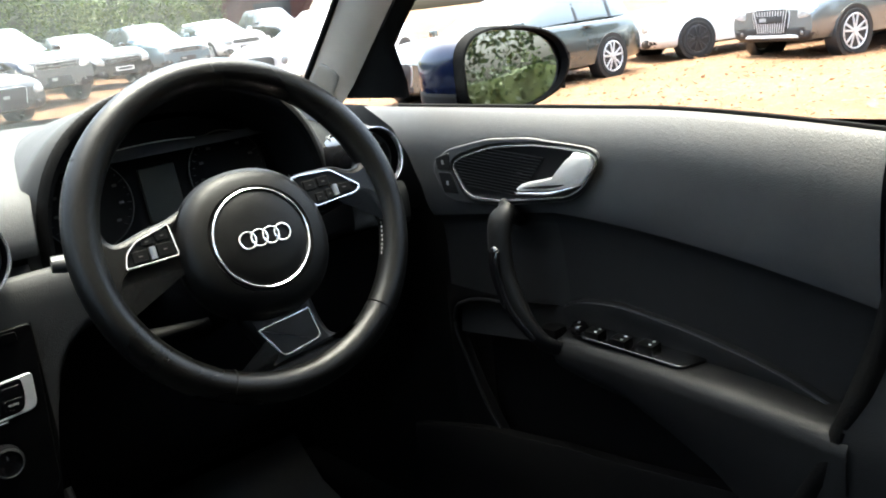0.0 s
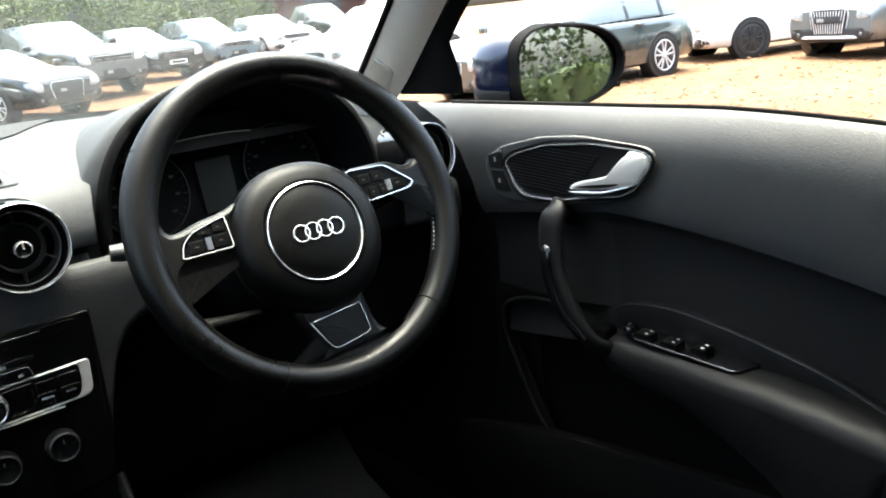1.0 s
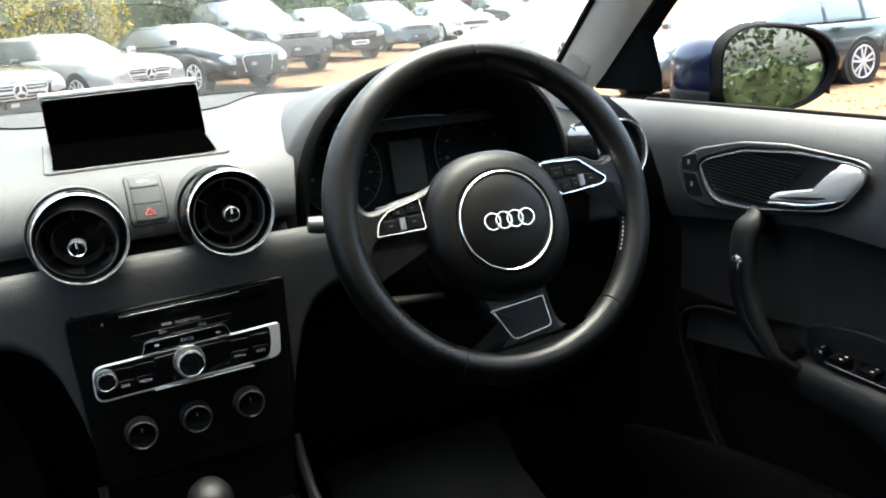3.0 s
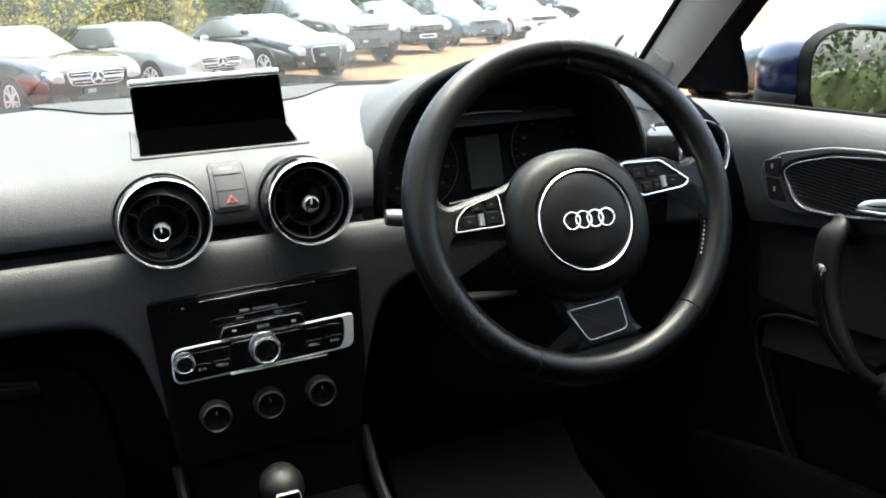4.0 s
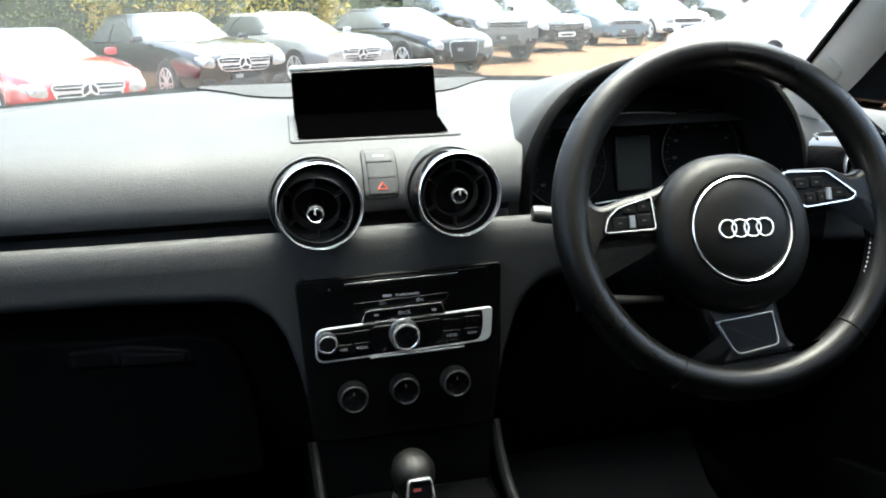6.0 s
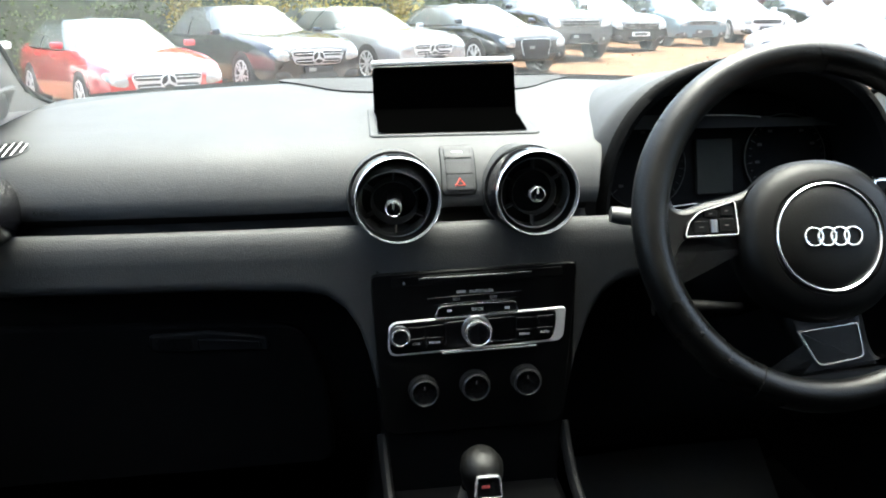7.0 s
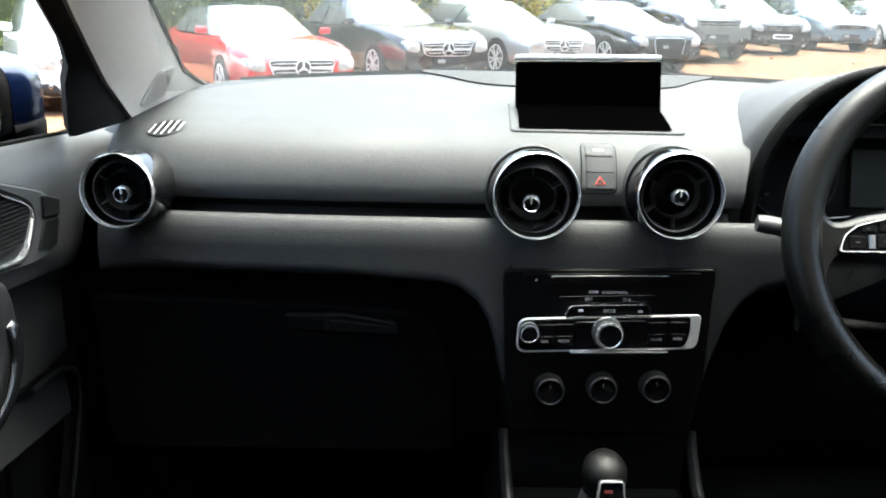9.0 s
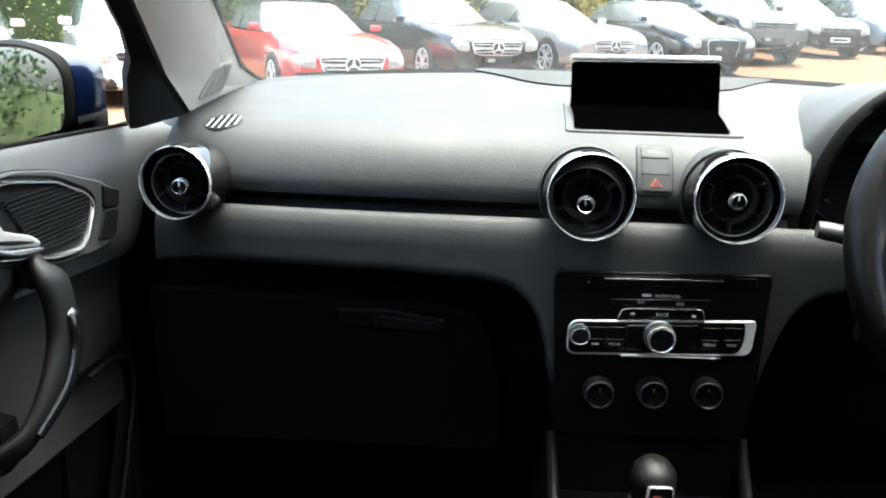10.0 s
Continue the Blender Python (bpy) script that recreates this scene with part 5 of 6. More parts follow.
def pillar(sgn):
    P = side(sgn)
    ob = thing("windscreen_pillar", "grey cloth windscreen pillar with a black window frame", "pillar", P(0.63, 1.0, 1.0), "windscreen pillars")
    # (z, window edge y, dark boundary y, windscreen edge y)
    xw, yw0, zk, xd, yd0, xs0, ys0, zs0, k = (0.64, 0.886, 1.093, 0.63, 0.993, 0.60, 1.062, 1.053, 1.42) if sgn > 0 else (0.67, 0.922, 1.07, 0.652, 0.985, 0.615, 1.124, 1.063, 1.75)
    rows, dark = [], []
    for z in (0.965, 0.985, 1.0, 1.02, 1.04, 1.06, 1.09, 1.12, 1.16, 1.2, 1.26, 1.32, 1.36):
        lean = max(0.0, z - 1.04) * 0.28
        yd, ys_ = yd0 - (z - 1.04) * k, ys0 - (z - zs0) * (k if sgn > 0 else 2.3)
        xs_ = xs0
        if z < 1.04:
            yd, ys_ = yd0 + (1.04 - z) * k * 0.9, ys0 + (zs0 - 1.04) * k + (1.04 - z) * (2.6 if sgn > 0 else 5.0)
            xs_ = xs0 + (1.04 - z) * 0.2
        x0, x1 = xd - lean, xs_ - lean
        cxm, cym = x1 + 0.15 * (x0 - x1), yd + 0.35 * (ys_ - yd)
        arc_ = [((1 - f) ** 2 * x0 + 2 * f * (1 - f) * cxm + f * f * x1, (1 - f) ** 2 * yd + 2 * f * (1 - f) * cym + f * f * ys_, z) for f in [j / 8 for j in range(9)]]
        rows.append([(x0 + 0.02, yd + 0.035, z)] + arc_ + [(x1 + 0.03, ys_ + 0.012, z)])
        yw = yw0 - max(0.0, z - zk) * k * 1.02
        if z > (1.0 if sgn > 0 else 0.984):
            dark.append([(xw + 0.05 - lean, yw + 0.10, z), (xw + 0.006 - lean, yw + 0.004, z), (xw - lean, yw + 0.008, z), (x0 + 0.004, yd - 0.002, z), (x0 + 0.03, yd + 0.05, z)])
    part("edge_seal", pmap(tube([r_[9] for r_ in rows], 0.0032 if sgn < 0 else 0.0045, 8), P), M_RUBBER, ob, "black rubber edge")
    part("trim", pmap(loft(rows), P), M_TRIM, ob, "light grey cloth trim", angle=60)
    part("window_frame", pmap(loft(dark), P), M_RUBBER, ob, "black window frame", angle=60)
    if sgn < 0:
        # the foot of the trim runs out along the lower corner of the windscreen
        low_ = spline([(-0.575, 1.15, 0.972), (-0.562, 1.22, 0.972), (-0.54, 1.30, 0.976), (-0.505, 1.385, 0.989), (-0.49, 1.41, 0.992)], 12)
        up_ = spline([(-0.545, 1.12, 1.05), (-0.529, 1.215, 1.048), (-0.522, 1.262, 1.028), (-0.507, 1.33, 1.008), (-0.49, 1.415, 0.996)], 12)
        foot = [low_, [a_.lerp(b_, 0.5) + Vector((0.006, -0.006, 0.001)) for a_, b_ in zip(low_, up_)], up_]
        part("trim_foot", loft(foot), M_TRIM, ob, "light grey foot of the trim", angle=70)
        part("edge_seal", tube(up_, 0.0032, 8), M_RUBBER, ob, "black rubber edge")
    # tweeter grille let into the trim
    surfaces = [[tuple(P(*q)) for q in r_] for r_ in rows]
    surfaces = [surfaces] if sgn > 0 else [surfaces, foot]
    zt, ft = (1.052, 5) if sgn > 0 else (1.02, 4)
    near_ = [sorted(rows, key=lambda r_: abs(r_[1][2] - zt - d_))[0] for d_ in (-0.02, 0.02)]
    lo_, hi_ = (near_[0], near_[1]) if near_[0] is not near_[1] else (rows[3], rows[4])
    up = (Vector(hi_[ft]) - Vector(lo_[ft])).normalized()
    n = up.cross(Vector(lo_[ft + 2]) - Vector(lo_[ft])).normalized()
    n = n if n.x < 0 else -n
    f_ = (zt - lo_[ft][2]) / (hi_[ft][2] - lo_[ft][2])
    c = Vector(lo_[ft + 1]).lerp(Vector(hi_[ft + 1]), f_) + n * 0.0005
    rt = up.cross(n)
    m = Matrix(((rt.x, up.x, n.x, c.x), (rt.y, up.y, n.y, c.y), (rt.z, up.z, n.z, c.z), (0, 0, 0, 1)))
    if sgn < 0:
        n = Vector((0.86, -0.5, -0.12)).normalized()
        up = (Vector((0.01, 0.05, 1.0)) - n * n.dot(Vector((0.01, 0.05, 1.0)))).normalized()
        rt = up.cross(n)
        c = Vector((-0.519, 1.156, 1.0195))
        m = Matrix(((rt.x, up.x, n.x, c.x), (rt.y, up.y, n.y, c.y), (rt.z, up.z, n.z, c.z), (0, 0, 0, 1))) @ Matrix.Diagonal((1.75, 0.85, 1, 1))
    face_n = n.normalized()
    o = rounded([(-0.022, -0.032), (0.020, -0.034), (0.018, 0.026), (-0.014, 0.030)], 0.012)
    skin = bmesh.new()
    for surf in surfaces:
        loft(surf, bm=skin)
    bmesh.ops.triangulate(skin, faces=skin.faces)
    skin_tree = BVHTree.FromBMesh(skin)
    skin.free()

    def laid(p, h):          # a point of the grille, laid on the trim
        a = m @ Vector((p[0], p[1], 0.0))
        hit = skin_tree.find_nearest(a)
        return (hit[0] if hit[0] else a) + face_n * h
    rows_ = [[laid((p[0] * f, p[1] * f), h) for p in o] for f, h in ((1.0, -0.001), (0.985, 0.0016), (0.93, 0.0022), (0.7, 0.0022), (0.4, 0.0022), (0.05, 0.0022))]
    gr = part("tweeter_grille", loft(rows_, closed=True), M_TWEETER, ob, "pale ribbed tweeter grille")
    for k in range(13):
        x = -0.0165 + 0.0027 * k
        y1 = 0.024 if x < 0.012 else 0.018
        part("rib", tube([laid((x * (1 - 0.12 * f), -0.029 + (y1 + 0.029) * f), 0.0026) for f in (0, 0.25, 0.5, 0.75, 1)], 0.0006, 5), M_TRIM, gr)
    part("grille_edge", loft([[laid((p[0] * f, p[1] * f), h) for p in o] for f, h in ((1.05, 0.0), (1.04, 0.0012), (1.0, 0.0018), (0.985, 0.0010))], closed=True), M_SHELL, gr)


def demister(sgn):
    P = side(sgn)
    ob = thing("side_demister", "small oval side demister vent with black slats", "air vent", P(0.56, 1.0, 0.99), "side demisters")
    q = P(0.582, 0.972, 0)
    zc = dash_z(q.x, q.y)
    tilt_ = math.degrees(math.atan2(dash_z(q.x, q.y + 0.02) - dash_z(q.x, q.y - 0.02), 0.04))
    fall = math.degrees(math.atan2(zc - dash_z(q.x + 0.015 * sgn, q.y), 0.015))
    m = pose(0.582, 0.972, zc - 0.0006, tilt_, fall, 0) @ pose(0, 0, 0, 0, 0, 14) @ Matrix.Diagonal((0.7, 0.8, 0.5, 1))
    part("bezel", pmap(plate(ellipse(0, 0, 0.033, 0.027), 0.002, m, 0.0008), P), M_DASH, ob, "dark bezel")
    part("hole", pmap(plate(ellipse(0, 0, 0.030, 0.024), 0.0024, m), P), M_FACE, ob, "black opening")
    for k in range(5):
        x = -0.024 + 0.012 * k
        h = 0.026 * math.sqrt(max(0.05, 1 - (x / 0.0305) ** 2))
        part("slat", pmap(box((x, 0, 0.0026), (0.0030, 1.8 * h, 0.0008), 0.0002, m @ pose(0, 0, 0, 0, 0, -8)), P), M_SATIN, ob)


def door_mirror(sgn):
    P = side(sgn)
    ob = thing("door_mirror", "dark blue door mirror in a black frame", "door mirror", P(0.88, 0.95, 0.96), "door mirrors")
    cx, cz, hz, turn_ = (0.882, 1.028, 0.058, 0.10) if sgn > 0 else (0.850, 1.016, 0.051, 0.17)

    def ring(sx, sz, y, dx=0.0, dz=0.0, n=44):
        out = []
        for k in range(n):
            a = 2 * math.pi * k / n
            c, s = math.cos(a), math.sin(a)
            x = 0.1 * (sx if c > 0 or sx < 1 else 1 + 0.35 * (sx - 1)) * math.copysign(abs(c) ** 0.72, c)
            z = hz * sz * math.copysign(abs(s) ** 0.8, s)
            z += -0.010 * (x / 0.1) if s > 0 else 0.010 * (x / 0.1)
            out.append((cx + dx + x, y - turn_ * x, cz + dz + z))
        return out
    def tilted(r):       # the glass is aimed a little up and outwards
        return [(x, y + 0.06 * (z - cz) + (0.06 if sgn > 0 else -0.02) * (x - cx), z) for x, y, z in r]
    part("frame", pmap(loft([ring(1.0, 1.0, 0.924), ring(1.03, 1.04, 0.914, 0.002), ring(1.09, 1.09, 0.916, 0.002), ring(1.14, 1.13, 0.928, 0.003), ring(1.15, 1.14, 0.944, 0.003)], closed=True), P), M_RUBBER, ob, "black plastic frame")
    part("glass", pmap(loft([tilted(ring(1.0, 1.0, 0.9215)), tilted(ring(0.01, 0.01, 0.9215))], closed=True), P), M_MIRROR, ob, "silvered mirror glass")
    part("cap", pmap(loft([ring(1.14, 1.13, 0.936, 0.002), ring(1.15, 1.14, 0.958, -0.004), ring(1.04, 1.07, 0.994, -0.012), ring(0.8, 0.86, 1.024, -0.02), ring(0.4, 0.45, 1.042, -0.026), ring(0.02, 0.02, 1.046, -0.03)], closed=True), P), M_BLUE, ob, "metallic dark blue cap")
    part("lower_shell", pmap(loft([ring(1.15, 0.45, 0.936, 0.002, -0.041), ring(1.165, 0.48, 0.958, -0.004, -0.040), ring(1.05, 0.46, 0.996, -0.012, -0.037), ring(0.78, 0.34, 1.028, -0.02, -0.032), ring(0.05, 0.05, 1.036, -0.026, -0.03)], closed=True), P), M_DARK, ob, "black lower shell")
    part("foot", pmap(box((0.775, 1.03, 0.935), (0.12, 0.07, 0.04), 0.015), P), M_DARK, ob, "black mirror foot")


for sgn_ in (1, -1):
    door(sgn_)
    quarter_trim(sgn_)
    pillar(sgn_)
    demister(sgn_)
    door_mirror(sgn_)

# ---- the yard ----
def ground_material():
    m = bpy.data.materials.new("gravel")
    m.use_nodes = True
    nt = m.node_tree
    b = nt.nodes["Principled BSDF"]
    b.inputs["Roughness"].default_value = 0.95
    b.inputs["Specular IOR Level"].default_value = 0.15
    tc = nt.nodes.new("ShaderNodeTexCoord")

    def noise_tex(scale, detail=6):
        n = nt.nodes.new("ShaderNodeTexNoise")
        n.inputs["Scale"].default_value, n.inputs["Detail"].default_value = scale, detail
        nt.links.new(tc.outputs["Object"], n.inputs["Vector"])
        return n
    big, mid, fine = noise_tex(0.35), noise_tex(3.0), noise_tex(45.0, 3)
    r1 = nt.nodes.new("ShaderNodeValToRGB")
    r1.color_ramp.elements[0].position, r1.color_ramp.elements[1].position = 0.3, 0.72
    r1.color_ramp.elements[0].color, r1.color_ramp.elements[1].color = (0.075, 0.038, 0.02, 1), (0.165, 0.098, 0.058, 1)
    e = r1.color_ramp.elements.new(0.52)
    e.color = (0.118, 0.065, 0.035, 1)
    add = nt.nodes.new("ShaderNodeMath")
    add.operation = "MULTIPLY_ADD"
    add.inputs[1].default_value = 0.55
    nt.links.new(mid.outputs[0], add.inputs[0])
    half = nt.nodes.new("ShaderNodeMath")
    half.operation = "MULTIPLY"
    half.inputs[1].default_value = 0.45
    nt.links.new(big.outputs[0], half.inputs[0])
    nt.links.new(half.outputs[0], add.inputs[2])
    nt.links.new(add.outputs[0], r1.inputs[0])
    r2 = nt.nodes.new("ShaderNodeMapRange")
    r2.inputs["From Min"].default_value, r2.inputs["From Max"].default_value = 0.3, 0.7
    r2.inputs["To Min"].default_value, r2.inputs["To Max"].default_value = 0.45, 1.5
    nt.links.new(fine.outputs[0], r2.inputs["Value"])
    sc = nt.nodes.new("ShaderNodeVectorMath")
    sc.operation = "SCALE"
    nt.links.new(r1.outputs[0], sc.inputs[0])
    nt.links.new(r2.outputs[0], sc.inputs["Scale"])
    nt.links.new(sc.outputs[0], b.inputs["Base Color"])
    bp = nt.nodes.new("ShaderNodeBump")
    bp.inputs["Strength"].default_value, bp.inputs["Distance"].default_value = 0.6, 0.02
    nt.links.new(fine.outputs[0], bp.inputs["Height"])
    nt.links.new(bp.outputs[0], b.inputs["Normal"])
    return m


M_GRAVEL = ground_material()


# height of the yard at a few places; it dips by the fence sides and climbs gently along the row
LEVELS = ((0, 0, -0.07), (0, 6, -0.08), (-7.5, 12.0, -0.33), (-5.1, 12.9, -0.31), (-3.0, 14.0, -0.30), (-0.5, 16.8, -0.17), (1.8, 18.8, -0.13), (4.0, 19.4, -0.05), (6.4, 22.0, 0.10), (8.8, 24.5, 0.15),
          (11.5, 27.0, 0.14), (14.5, 28.5, 0.20), (22, 34, 0.2), (10.2, 10.0, -0.27), (14.5, 9.0, -0.26), (15.2, 6.5, -0.31), (10.5, 15.5, -0.08), (8, 4, -0.18))


def slope(x, y):
    """The lie of the yard, eased between the known levels."""
    tot, acc = 1e-9, 0.0
    for lx, ly, lz in LEVELS:
        w = 1.0 / (0.3 + (x - lx) ** 2 + (y - ly) ** 2) ** 1.5
        tot, acc = tot + w, acc + w * lz
    return acc / tot


def ground():
    # fine near the car, wide steps towards the horizon
    ring = [-1500, -500, -200, -90, -60] + [-45 + 3 * k for k in range(31)] + [60, 90, 200, 500, 1500]
    rows = []
    for y in ring:
        rows.append([(x, y, slope(x, y) + (0.012 * (noise.noise((x * 0.11, y * 0.11, 0.3))) if max(abs(x), abs(y)) < 50 and math.hypot(x, y) > 6 else 0.0) - 0.015) for x in ring])
    tagged(part("ground", loft(rows), M_GRAVEL), "tan gravel yard strewn with fallen leaves", "ground", kind="structure")
    # fallen leaves, as loose curled scraps
    rng = random.Random(5)
    bm = bmesh.new()
    for k in range(9000):
        a, d = (rng.uniform(-0.6, 1.75), rng.uniform(5, 32)) if k < 5200 else (rng.uniform(0.6, 1.6), rng.uniform(5, 16))
        x, y = d * math.sin(a), d * math.cos(a)
        s = rng.uniform(0.02, 0.05)
        t = rng.uniform(0, 6.28)
        u, v = Vector((math.cos(t), math.sin(t), rng.uniform(-0.3, 0.3))) * s, Vector((-math.sin(t), math.cos(t), rng.uniform(-0.3, 0.3))) * s * 0.7
        c = Vector((x, y, slope(x, y) + 0.02))
        bm.faces.new([bm.verts.new(c + q) for q in (u, v + Vector((0, 0, 0.012)), -u, -v)])
    tagged(part("fallen_leaves", bm, leaf_material("dead_leaf", [(0.11, 0.045, 0.02), (0.18, 0.09, 0.04), (0.06, 0.03, 0.02)])), "scattered brown fallen leaves on the gravel", "leaves", kind="stuff")


def leaf_material(name, colors):
    m = bpy.data.materials.new(name)
    m.use_nodes = True
    nt = m.node_tree
    b = nt.nodes["Principled BSDF"]
    b.inputs["Roughness"].default_value = 0.6
    b.inputs["Specular IOR Level"].default_value = 0.3
    geo = nt.nodes.new("ShaderNodeNewGeometry")
    ramp = nt.nodes.new("ShaderNodeValToRGB")
    ramp.color_ramp.elements[0].color, ramp.color_ramp.elements[1].color = (*colors[0], 1), (*colors[-1], 1)
    for i, c in enumerate(colors[1:-1]):
        ramp.color_ramp.elements.new((i + 1) / (len(colors) - 1)).color = (*c, 1)
    nt.links.new(geo.outputs["Random Per Island"], ramp.inputs[0])
    nt.links.new(ramp.outputs[0], b.inputs["Base Color"])
    tr = nt.nodes.new("ShaderNodeBsdfTranslucent")
    nt.links.new(ramp.outputs[0], tr.inputs[0])
    mx = nt.nodes.new("ShaderNodeMixShader")
    mx.inputs[0].default_value = 0.3
    nt.links.new(b.outputs[0], mx.inputs[1])
    nt.links.new(tr.outputs[0], mx.inputs[2])
    nt.links.new(mx.outputs[0], nt.nodes["Material Output"].inputs[0])
    return m


M_LEAF = leaf_material("green_leaf", [(0.05, 0.075, 0.02), (0.085, 0.12, 0.035), (0.13, 0.16, 0.05), (0.07, 0.10, 0.025)])
M_YELLOW = leaf_material("yellow_leaf", [(0.26, 0.21, 0.03), (0.36, 0.28, 0.04), (0.20, 0.20, 0.04), (0.30, 0.20, 0.03)])
M_TREELEAF = leaf_material("dark_leaf", [(0.012, 0.021, 0.008), (0.022, 0.036, 0.012), (0.038, 0.056, 0.017)])
M_BARK = material("bark", (0.09, 0.065, 0.045), 0.95, grain=0.8, grain_scale=40, vary=0.4, vary_scale=8)
M_CORE = material("hedge_shade", (0.036, 0.05, 0.016), 0.95, vary=0.5, vary_scale=3)


def leaves(centers, count, size, rng, squash=1.0, bm=None):
    """Loose leaf blades round clump centres (x, y, z, radius)."""
    bm = bm or bmesh.new()
    tot = sum(c[3] ** 2 for c in centers)
    for cx, cy, cz, r in centers:
        for k in range(max(3, int(count * r * r / tot))):
            d = Vector((rng.gauss(0, 1), rng.gauss(0, 1), rng.gauss(0, 1))).normalized()
            p = Vector((cx, cy, cz)) + Vector((d.x, d.y, d.z * squash)) * r * rng.uniform(0.72, 1.05)
            a = Vector((rng.gauss(0, 1), rng.gauss(0, 1), rng.gauss(0, 1))).normalized()
            u = (d * 0.6 + a).normalized()
            v = u.cross(Vector((rng.gauss(0, 1), rng.gauss(0, 1), rng.gauss(0, 1)))).normalized()
            s = size * rng.uniform(0.6, 1.4)
            bm.faces.new([bm.verts.new(p + q) for q in (u * s, v * s * 0.55, -u * s * 0.8, -v * s * 0.55)])
    return bm


def hedge(label, line, height, depth, mat, seed, count, size=0.11):
    rng = random.Random(seed)
    ob = thing("hedge", label, "hedge", (line[0][0], line[0][1], GROUND))
    centers, rows = [], []
    n = max(3, int(sum((Vector(b) - Vector(a)).length for a, b in zip(line, line[1:])) / 0.8))
    pts = spline([(*p, 0) for p in line], n)
    for p in pts:
        h = height * rng.uniform(0.85, 1.12)
        z = 0.3
        while z < h:
            for side_ in (-1, 0, 1):
                r = rng.uniform(0.45, 0.8)
                centers.append((p.x + rng.uniform(-0.4, 0.4), p.y + side_ * depth * 0.35 + rng.uniform(-0.3, 0.3), slope(p.x, p.y) + z + rng.uniform(-0.2, 0.2), r))
            z += 0.75
        rows.append([(p.x + a, p.y + b * depth * 0.42, slope(p.x, p.y) - 0.08 + zz * h * 0.92) for a, b, zz in ((0, -1, 0), (0, -1, 0.5), (0, -0.6, 0.95), (0, 0.6, 0.95), (0, 1, 0.5), (0, 1, 0))])
    part("core", loft(rows, caps=True), M_CORE, ob, "shaded inner twigs")
    part("foliage", leaves(centers, count, size, rng), mat, ob, "dense small leaves", smooth=False)
    return ob


def tree(x, y, h, crown_r, mat, seed, label, count=12000, size=0.05):
    rng = random.Random(seed)
    ob = thing("tree", label, "tree", (x, y, GROUND))
    top = Vector((x + rng.uniform(-0.4, 0.4), y + rng.uniform(-0.4, 0.4), GROUND + h * 0.8))
    base = Vector((x, y, slope(x, y) - 0.08))
    path = [base.lerp(top, k / 8) + Vector((rng.uniform(-0.08, 0.08), rng.uniform(-0.08, 0.08), 0)) * (k > 0) for k in range(9)]
    bm = tube(path, [0.24 * (1 - 0.85 * k / 8) * h / 8 + 0.02 for k in range(9)], 10)
    centers = []
    for k in range(16):
        f = rng.uniform(0.3, 0.98)
        s = base.lerp(top, f)
        a = rng.uniform(0, 6.28)
        ln = crown_r * rng.uniform(0.5, 1.05) * (1.2 - 0.6 * f)
        e = s + Vector((math.cos(a) * ln, math.sin(a) * ln, rng.uniform(0.1, 0.5) * ln))
        tube([s, s.lerp(e, 0.5) + Vector((0, 0, 0.12 * ln)), e], [0.06 * (1.3 - f), 0.035, 0.012], 6, bm=bm)
        for j in range(4):
            q = s.lerp(e, 0.45 + 0.2 * j) + Vector((rng.uniform(-0.5, 0.5), rng.uniform(-0.5, 0.5), rng.uniform(-0.3, 0.5)))
            centers.append((q.x, q.y, q.z, rng.uniform(0.4, 0.9) * crown_r / 2.4))
    part("trunk", bm, M_BARK, ob, "rough brown trunk and limbs")
    part("crown", leaves(centers, count, size, rng), mat, ob, "ragged leafy crown", smooth=False)
    return ob


ground()
hedge("tall clipped green hedge behind the parked cars", [(-15, 14.5), (-9, 17.2), (-3, 20.8), (1, 24.2), (5, 27.4)], 3.4, 1.8, M_LEAF, 11, 100000, 0.045)
hedge("green hedge along the far edge of the yard", [(5, 27.0), (10, 32.5), (16, 38.5), (22.5, 45)], 3.6, 2.2, M_LEAF, 12, 60000, 0.075)
hedge("yellow-green shrubs behind the parked cars", [(-2.0, 19.0), (0.2, 21.0), (2.2, 23.0)], 3.3, 1.5, M_YELLOW, 13, 36000, 0.05)
hedge("yellow-green shrubs in the far corner", [(6, 27), (8.5, 29.5), (10.5, 31.6)], 3.4, 1.6, M_LEAF, 14, 22000, 0.06)
hedge("green hedge beside the yard", [(-15, 14.5), (-12, 6), (-10, -2), (-9.5, -12), (-7, -21)], 3.2, 1.8, M_LEAF, 15, 90000, 0.05)
for k_, (tx, ty, th_, tr_) in enumerate(((7, -17, 9, 3.2), (12, -15, 8, 3.0), (16.5, -12, 9, 3.2), (3, -21, 10, 3.2), (21, -8, 9, 3.2), (0.5, -21, 10, 3.2), (25, -3, 9, 3.2), (10, -21, 11, 3.4), (15, -19, 10, 3.2))):
    tree(tx, ty, th_, tr_, M_TREELEAF, 40 + k_, "tall dark-leaved tree at the yard's edge", count=16000, size=0.09)
hedge("dark hedge far behind the blue car", [(-12, -14), (-6, -23), (6, -26), (16, -22), (24, -13), (30, -5), (34, 4)], 1.7, 1.6, M_TREELEAF, 16, 40000, 0.1)

